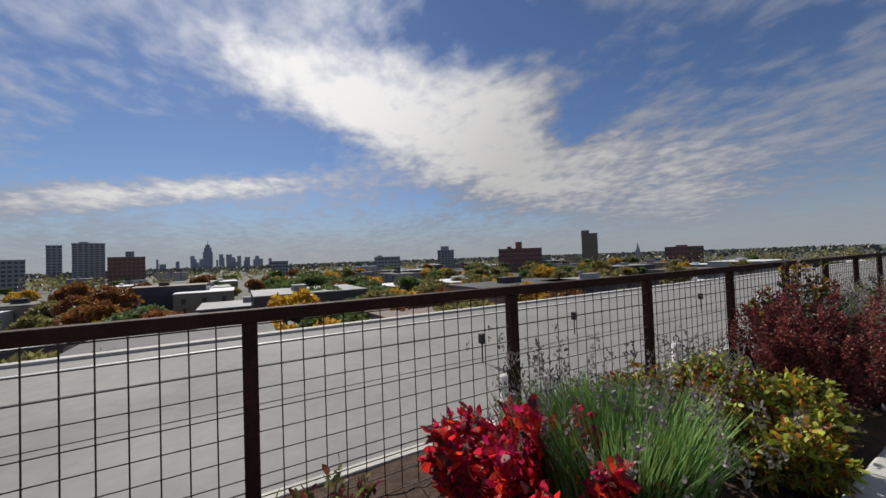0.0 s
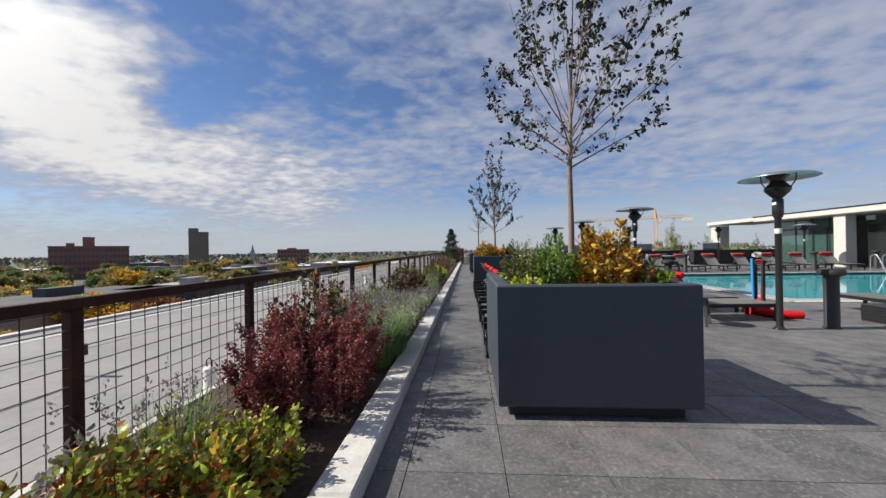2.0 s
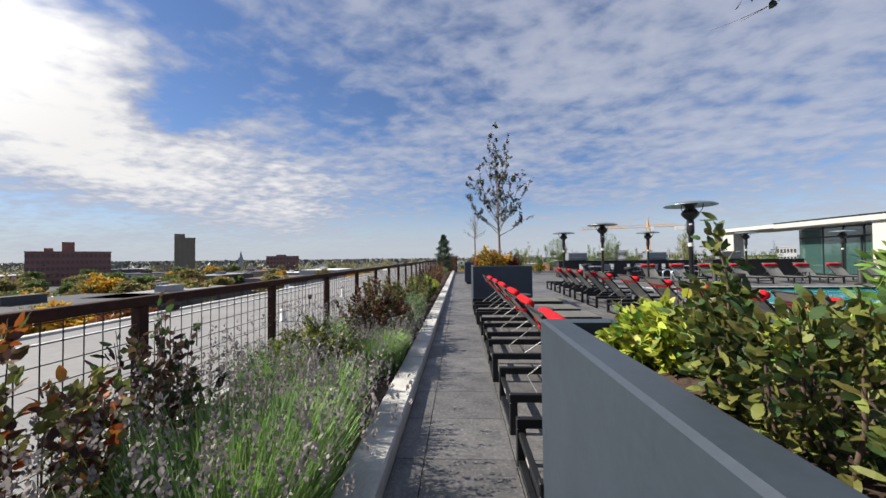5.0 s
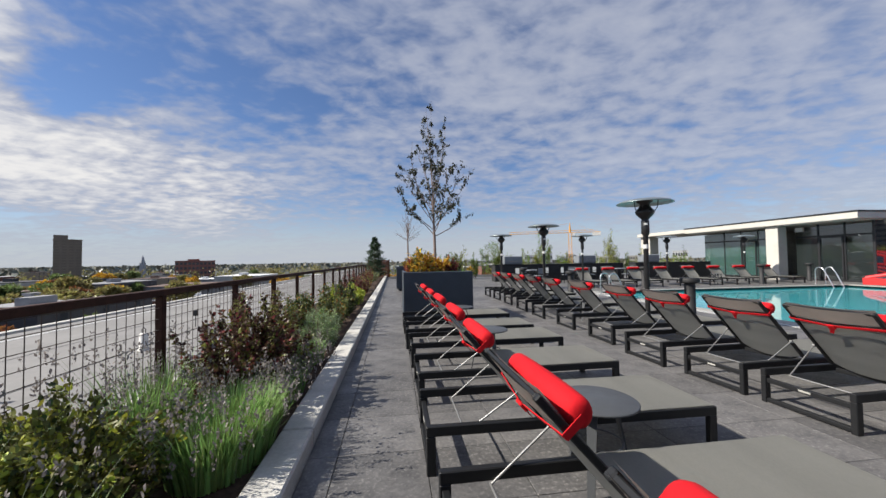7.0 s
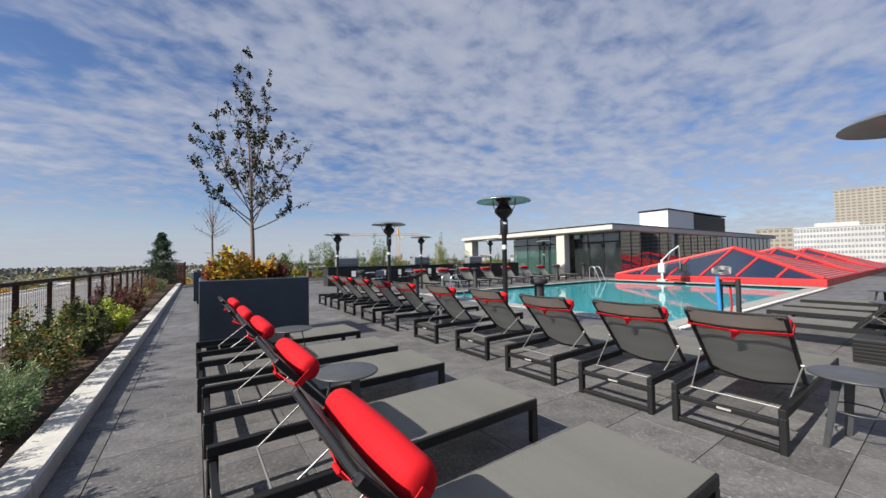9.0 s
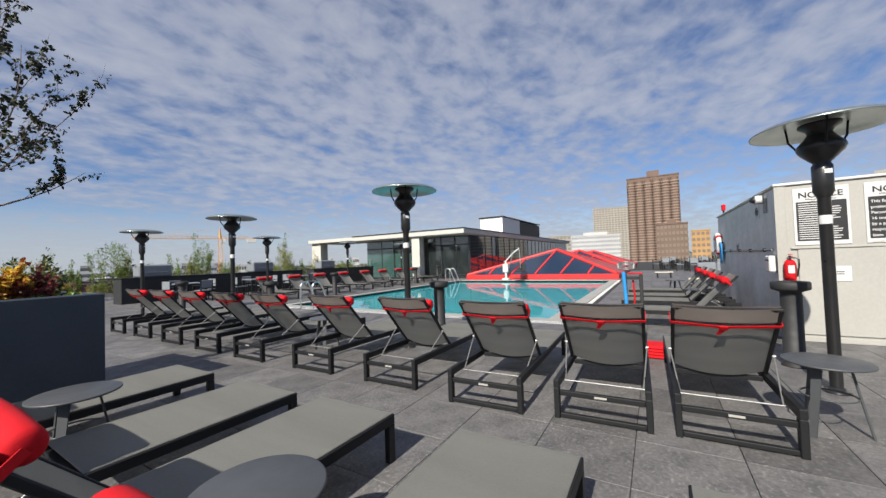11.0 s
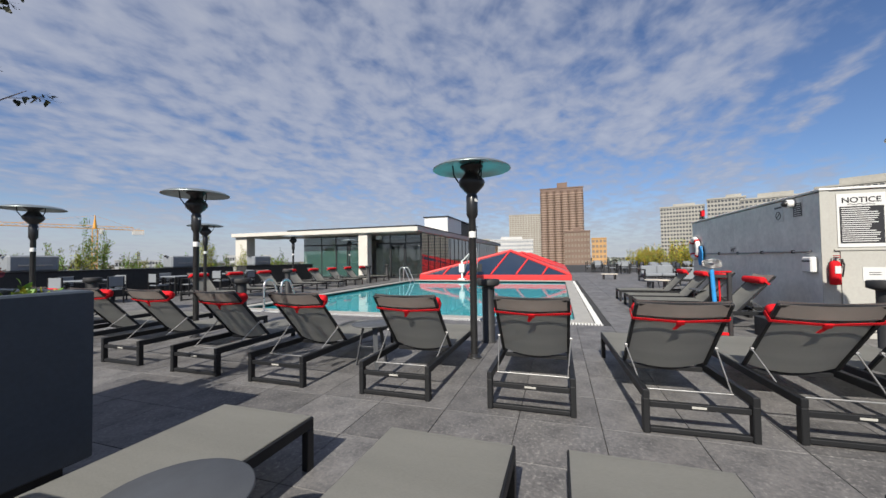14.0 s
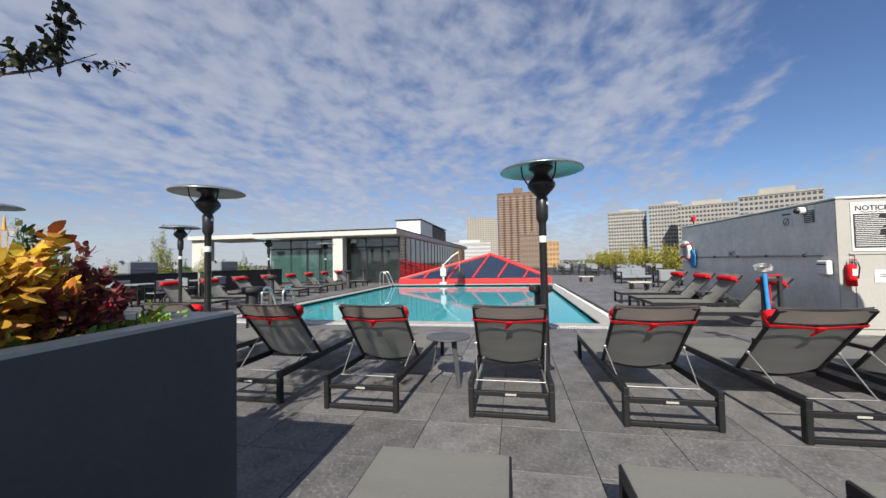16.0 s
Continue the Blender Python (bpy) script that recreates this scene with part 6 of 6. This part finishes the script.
for k in range(80):
    az, d = radians(crng.uniform(-88, -34)), crng.uniform(48, 260)
    kind, (tm, cm) = crng.choice(kits[:4])
    t = thing("street_tree", (math.sin(az) * d, math.cos(az) * d, GZ), "broad street tree with " + {"green": "green", "olive": "olive", "gold": "golden yellow"}[kind] + " autumn crown", "tree", "street trees", crng.uniform(0, 360))
    s = crng.uniform(0.8, 1.2)
    t.scale = (s, s, s * crng.uniform(0.8, 1.0))
    for nm, me in (("trunk", tm), ("crown", cm)):
        o = new(nm, me)
        o.parent = t
P = [(x + crng.gauss(0, 3.5), y + crng.gauss(0, 3.5), GZ + abs(crng.gauss(4.5, 2.5))) for x, y in far_tree_spots for _ in range(60)]
v, f = leaf_cloud(np.array(P), np.tile([0, 0, 1.0], (len(P), 1)), 1.9, 1.6, 0, 1.0)
tagged(new("town_trees", np_mesh("town_trees", v, f, TOWN["olive"])), "olive and yellow trees between far houses", "trees", kind="stuff")
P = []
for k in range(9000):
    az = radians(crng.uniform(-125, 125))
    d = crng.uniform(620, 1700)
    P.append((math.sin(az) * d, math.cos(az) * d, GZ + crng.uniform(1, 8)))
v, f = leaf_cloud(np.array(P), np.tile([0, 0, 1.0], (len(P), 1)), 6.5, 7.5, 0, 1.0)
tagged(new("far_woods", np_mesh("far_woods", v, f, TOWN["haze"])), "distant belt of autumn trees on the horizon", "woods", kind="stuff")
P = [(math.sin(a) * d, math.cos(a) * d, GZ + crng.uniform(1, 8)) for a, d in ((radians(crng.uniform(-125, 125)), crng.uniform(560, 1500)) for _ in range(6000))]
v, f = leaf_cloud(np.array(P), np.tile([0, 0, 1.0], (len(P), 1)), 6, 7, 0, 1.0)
tagged(new("far_woods", np_mesh("far_woods", v, f, TOWN["haze_green"])), "distant belt of green trees on the horizon", "woods", kind="stuff")


def place(az, d):
    """A spot at a bearing and distance from the part of the walk that looks that way."""
    ox, oy = (0.75, 6.6) if az > 0 else (0.3, -1.5)
    return ox + math.sin(radians(az)) * d, oy + math.cos(radians(az)) * d


def block(name, az0, az1, top, d, wall, label, deep=0.5, floors=0, bays=0, roof_bits=(), win=WINDOW, slab_m=None, eye=1.35):
    """A far building between two bearings, its top at the given angle, with rows of windows on each face."""
    w = 2 * d * math.tan(radians((az1 - az0) / 2))
    x, y = place((az0 + az1) / 2, d)
    h = math.tan(radians(top)) * d + eye - GZ
    t = thing(name, (x, y, GZ), label, "building", "", -(az0 + az1) / 2)
    D = w * deep
    part("wall", box_geo(-w / 2, w / 2, 0, D, 0, h, 0), wall, t)
    part("roof", box_geo(-w / 2 - 0.3, w / 2 + 0.3, -0.3, D + 0.3, h + 0.001, h + 0.8, 0), slab_m or wall, t)
    for u0, u1, z in roof_bits:
        part("roof_house", box_geo(-w / 2 + w * u0, -w / 2 + w * u1, D * 0.2, D * 0.8, h + 0.801, h + 0.8 + z, 0), wall, t)
    if floors:
        g = Geo()
        fh, bw = h / floors, w / bays
        for i in range(floors):
            for j in range(bays):
                g.box(-w / 2 + (j + 0.17) * bw, -w / 2 + (j + 0.83) * bw, -0.12, -0.002, (i + 0.28) * fh, (i + 0.78) * fh, 0)
        nb = max(2, int(bays * deep))
        for i in range(floors):
            for j in range(nb):
                a, b = (j + 0.22) * D / nb, (j + 0.78) * D / nb
                g.box(-w / 2 - 0.12, -w / 2 - 0.002, a, b, (i + 0.28) * fh, (i + 0.78) * fh, 0)
                g.box(w / 2 + 0.002, w / 2 + 0.12, a, b, (i + 0.28) * fh, (i + 0.78) * fh, 0)
        tagged(part("window_grid", g, win, t), kind="stuff")
    return t, w, h, D


BRICKRED = mat("far red brick", (0.30, 0.13, 0.105), rough=0.85, scale=0.1, fine=1, bump=0, fine_bump=0)
# HAZE1, HAZE2: distance haze is mixed into these paler, bluish base colours
HAZE1 = mat("hazed grey concrete", (0.36, 0.365, 0.40), rough=0.9, scale=0.05, fine=0.5, bump=0, fine_bump=0)
HAZE2 = mat("hazed pale concrete", (0.34, 0.37, 0.43), rough=0.9, scale=0.05, fine=0.5, bump=0, fine_bump=0)
BROWNTOWER = mat("brown ribbed facade", (0.17, 0.115, 0.09), rough=0.85, scale=0.1, fine=1, bump=0, fine_bump=0)
TANLEDGE = mat("tan balcony ledge", (0.34, 0.25, 0.195), rough=0.85, scale=0.1, fine=1, bump=0, fine_bump=0)
PALE = mat("pale tower concrete", (0.33, 0.318, 0.285), rough=0.85, scale=0.1, fine=1, bump=0, fine_bump=0)
CLEAN = mat("white office facade", (0.50, 0.50, 0.495), rough=0.8, scale=0.1, fine=1, bump=0, fine_bump=0)
TANTOWER = mat("tan-grey tower facade", (0.25, 0.205, 0.16), rough=0.85, scale=0.1, fine=1, bump=0, fine_bump=0)
OFFICEWIN = mat("pale office window", (0.24, 0.26, 0.29), rough=0.3, scale=0.3, fine=2, bump=0, fine_bump=0)
WARMWIN = mat("tan window", (0.20, 0.16, 0.12), rough=0.4, scale=0.3, fine=2, bump=0, fine_bump=0)
block("apartment_tower", -39.4, -37.2, 2.75, 420, TANTOWER, "grey-brown apartment tower over the town", 0.6, 16, 4, ((0.0, 0.5, 3.5),), WARMWIN)
block("brick_complex", -51.9, -45.3, 0.9, 330, BRICKRED, "long dark red brick institutional building", 0.35, 5, 18, ((0.40, 0.55, 6.0), (0.2, 0.3, 2.0)))
block("flat_block", -28.8, -24.5, 0.28, 420, BRICKRED, "low dark brick block among trees", 0.4, 4, 10, ((0.3, 0.6, 1.5),))
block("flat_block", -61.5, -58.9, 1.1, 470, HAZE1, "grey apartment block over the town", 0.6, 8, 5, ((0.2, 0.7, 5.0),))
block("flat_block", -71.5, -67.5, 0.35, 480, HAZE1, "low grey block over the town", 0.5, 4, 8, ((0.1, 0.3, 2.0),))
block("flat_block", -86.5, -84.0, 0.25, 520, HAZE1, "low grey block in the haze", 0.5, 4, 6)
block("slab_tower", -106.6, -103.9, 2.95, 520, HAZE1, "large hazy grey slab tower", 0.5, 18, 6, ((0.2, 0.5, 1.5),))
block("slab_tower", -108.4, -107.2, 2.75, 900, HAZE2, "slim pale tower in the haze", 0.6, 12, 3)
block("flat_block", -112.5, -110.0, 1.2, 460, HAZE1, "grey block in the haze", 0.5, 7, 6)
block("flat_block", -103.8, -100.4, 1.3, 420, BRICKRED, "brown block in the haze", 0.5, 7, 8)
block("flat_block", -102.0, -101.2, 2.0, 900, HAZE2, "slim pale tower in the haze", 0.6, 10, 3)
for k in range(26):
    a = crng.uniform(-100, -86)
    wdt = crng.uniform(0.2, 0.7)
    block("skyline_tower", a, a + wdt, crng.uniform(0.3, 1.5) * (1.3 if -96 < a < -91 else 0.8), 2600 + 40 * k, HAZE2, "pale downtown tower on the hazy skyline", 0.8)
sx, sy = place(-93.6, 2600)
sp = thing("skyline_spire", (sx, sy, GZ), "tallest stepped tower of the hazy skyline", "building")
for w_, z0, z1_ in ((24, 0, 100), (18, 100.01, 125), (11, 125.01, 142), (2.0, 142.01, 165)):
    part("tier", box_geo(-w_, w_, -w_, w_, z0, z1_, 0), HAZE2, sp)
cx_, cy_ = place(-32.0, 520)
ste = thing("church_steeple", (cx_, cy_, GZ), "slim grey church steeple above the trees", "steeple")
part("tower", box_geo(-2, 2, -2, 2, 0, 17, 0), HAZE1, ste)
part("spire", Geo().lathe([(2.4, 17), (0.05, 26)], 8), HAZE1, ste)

# towers beyond the pool
t, w, h, D = block("brown_tower", 87.4, 93.6, 10.3, 300, BROWNTOWER, "tall brown apartment tower with ribbed rounded bays", 0.8)
g = Geo()
for j in range(6):
    cx = -w / 2 + (j + 0.5) * w / 6
    part("bay", Geo().lathe([(w / 13, 0), (w / 13, h - 2)], 16, (cx, 0.0, 0)), BROWNTOWER, t, "rounded bay of balconies")
    for i in range(34):
        z = (i + 0.5) * (h - 4) / 34
        g.lathe([(w / 13 + 0.02, z), (w / 13 + 0.5, z + 0.02), (w / 13 + 0.5, z + 0.85), (w / 13 + 0.02, z + 0.9)], 12, (cx, 0.0, 0), False)
tagged(part("balcony_ledging", g, TANLEDGE, t), kind="stuff")
part("crown", box_geo(-w * 0.1, w * 0.14, 2, D * 0.6, h + 0.81, h + 5, 0), BROWNTOWER, t)
block("brick_block", 90.8, 94.4, 3.7, 240, BROWNTOWER, "reddish-brown brick apartment block", 0.7, 9, 8, ((0.35, 0.65, 2.2),), WARMWIN)
block("pale_tower", 82.6, 87.4, 6.6, 520, PALE, "pale speckled concrete high-rise", 0.5, 26, 12, (), WARMWIN)
block("white_office", 79.6, 86.2, 2.75, 330, CLEAN, "white gridded office block", 0.4, 9, 26, ((0.25, 0.75, 2.4),), OFFICEWIN)
block("pale_block", 76.3, 79.5, 2.9, 340, PALE, "pale concrete apartment block", 0.6, 10, 6, (), WARMWIN)
block("golden_block", 94.6, 96.6, 2.6, 330, mat("ochre facade", (0.45, 0.27, 0.12), rough=0.85, scale=0.1, fine=1, bump=0, fine_bump=0), "ochre block behind autumn trees", 0.6, 7, 4, (), WARMWIN)
block("slab_tower", 103.4, 108.3, 6.4, 260, PALE, "pale gridded concrete slab tower", 0.4, 20, 14, ((0.3, 0.8, 1.4),), WINDOW)
block("slab_tower", 108.6, 112.4, 7.0, 250, PALE, "pale gridded concrete slab tower", 0.5, 20, 11, ((0.5, 0.9, 1.5),), WINDOW)
block("slab_tower", 111.9, 118.2, 6.6, 230, PALE, "pale concrete tower with banded balconies", 0.4, 19, 16, ((0.25, 0.75, 2.0),), WINDOW)
block("slab_tower", 118.3, 125.5, 7.1, 210, PALE, "pale concrete tower with banded balconies", 0.4, 19, 16, ((0.25, 0.7, 2.6),), WINDOW)
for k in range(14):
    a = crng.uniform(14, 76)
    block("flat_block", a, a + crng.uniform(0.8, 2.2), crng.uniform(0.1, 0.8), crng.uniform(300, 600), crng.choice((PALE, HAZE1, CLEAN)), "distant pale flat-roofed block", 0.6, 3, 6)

# tower crane
cx_, cy_ = place(27.9, 210)
cr_ = thing("tower_crane", (cx_, cy_, GZ), "yellow tower crane with a long jib", "crane", "", -24)
mast = Geo()
H = 29.5
for sx_ in (-0.8, 0.8):
    for sy_ in (-0.8, 0.8):
        mast.box(sx_ - 0.1, sx_ + 0.1, sy_ - 0.1, sy_ + 0.1, 0, H, 0)
for i in range(16):
    z = i * H / 16
    for s_ in (-0.8, 0.8):
        mast.tube([(-0.8, s_, z), (0.8, s_, z + H / 16)], 0.07, 4, False)
        mast.tube([(s_, -0.8, z), (s_, 0.8, z + H / 16)], 0.07, 4, False)
part("mast", mast, CRANE, cr_)
jib = Geo()
for yy in (-0.6, 0.6):
    jib.box(-34, 16, yy - 0.1, yy + 0.1, H + 0.3, H + 0.5, 0)
jib.box(-34, 12, -0.1, 0.1, H + 1.5, H + 1.7, 0)
for i in range(24):
    x = -33 + i * 2
    jib.tube([(x, -0.6, H + 0.4), (x + 1, 0, H + 1.6), (x + 2, 0.6, H + 0.4)], 0.06, 4, False)
part("jib", jib, CRANE, cr_)
part("apex", Geo().tube([(0, 0, H + 0.5), (0, 0, H + 6)], [0.7, 0.15], 6).tube([(0, 0, H + 6), (-22, 0, H + 1.6)], 0.05, 4).tube([(0, 0, H + 6), (14, 0, H + 0.5)], 0.05, 4), CRANE, cr_)
part("counterweight", box_geo(12, 16, -0.9, 0.9, H - 1.6, H + 0.29, 0), CONCRETE, cr_)
part("cab", box_geo(0.9, 2.6, -0.8, 0.8, H - 1.8, H + 0.2, 0.1), WHITE, cr_)

# ---- pavers of the deck ----
S = 0.61
Y0 = -1.56
paver_me = [Geo().box(0.0025, S - 0.0025, 0.0025, S - 0.0025, -0.0139, 0.0, 0.0018).mesh("paver", PAVER) for _ in range(3)]
for k, me in enumerate(paver_me):
    for vtx in me.vertices:
        vtx.co.z += (k - 1) * 0.0006 * (1 if vtx.co.x > 0.3 else -1)
prng = random.Random(9)
near, rest = [], Geo()


def blocked(x, y):
    return x + S > POOL[0] - 0.50 and x < POOL[1] + 0.33 and y + S > POOL[2] - 0.33 and y < POOL[3] + 0.33


for i in range(0, 52):
    for j in range(-12, 50):
        x, y = i * S, Y0 + j * S
        if blocked(x, y) or y > 33:
            continue
        if -1 <= j <= 18 and i <= 10 and len(near) < 330:
            near.append((x, y))
        else:
            d = prng.choice((-0.0006, 0, 0.0006))
            rest.box(x + 0.0025, x + S - 0.0025, y + 0.0025, y + S - 0.0025, -0.0139, d, 0.0018 if i < 16 and j < 32 else 0)
for x, y in near:
    o = new("paver", prng.choice(paver_me))
    o.parent = floor
    o.matrix_basis = pose(x, y, 0)
edge = Geo()
for j in range(-12, 56):
    edge.box(-0.2, -0.0025, Y0 + j * S + 0.0025, Y0 + (j + 1) * S - 0.0025, -0.0139, 0.0, 0.0018)
PAVER_REST = stone_mat("porcelain paver field", True)
o = part("pavers", rest, PAVER_REST, floor)
tagged(o, kind="stuff")
o = part("edge_pavers", edge, PAVER_REST, floor)
tagged(o, kind="stuff")
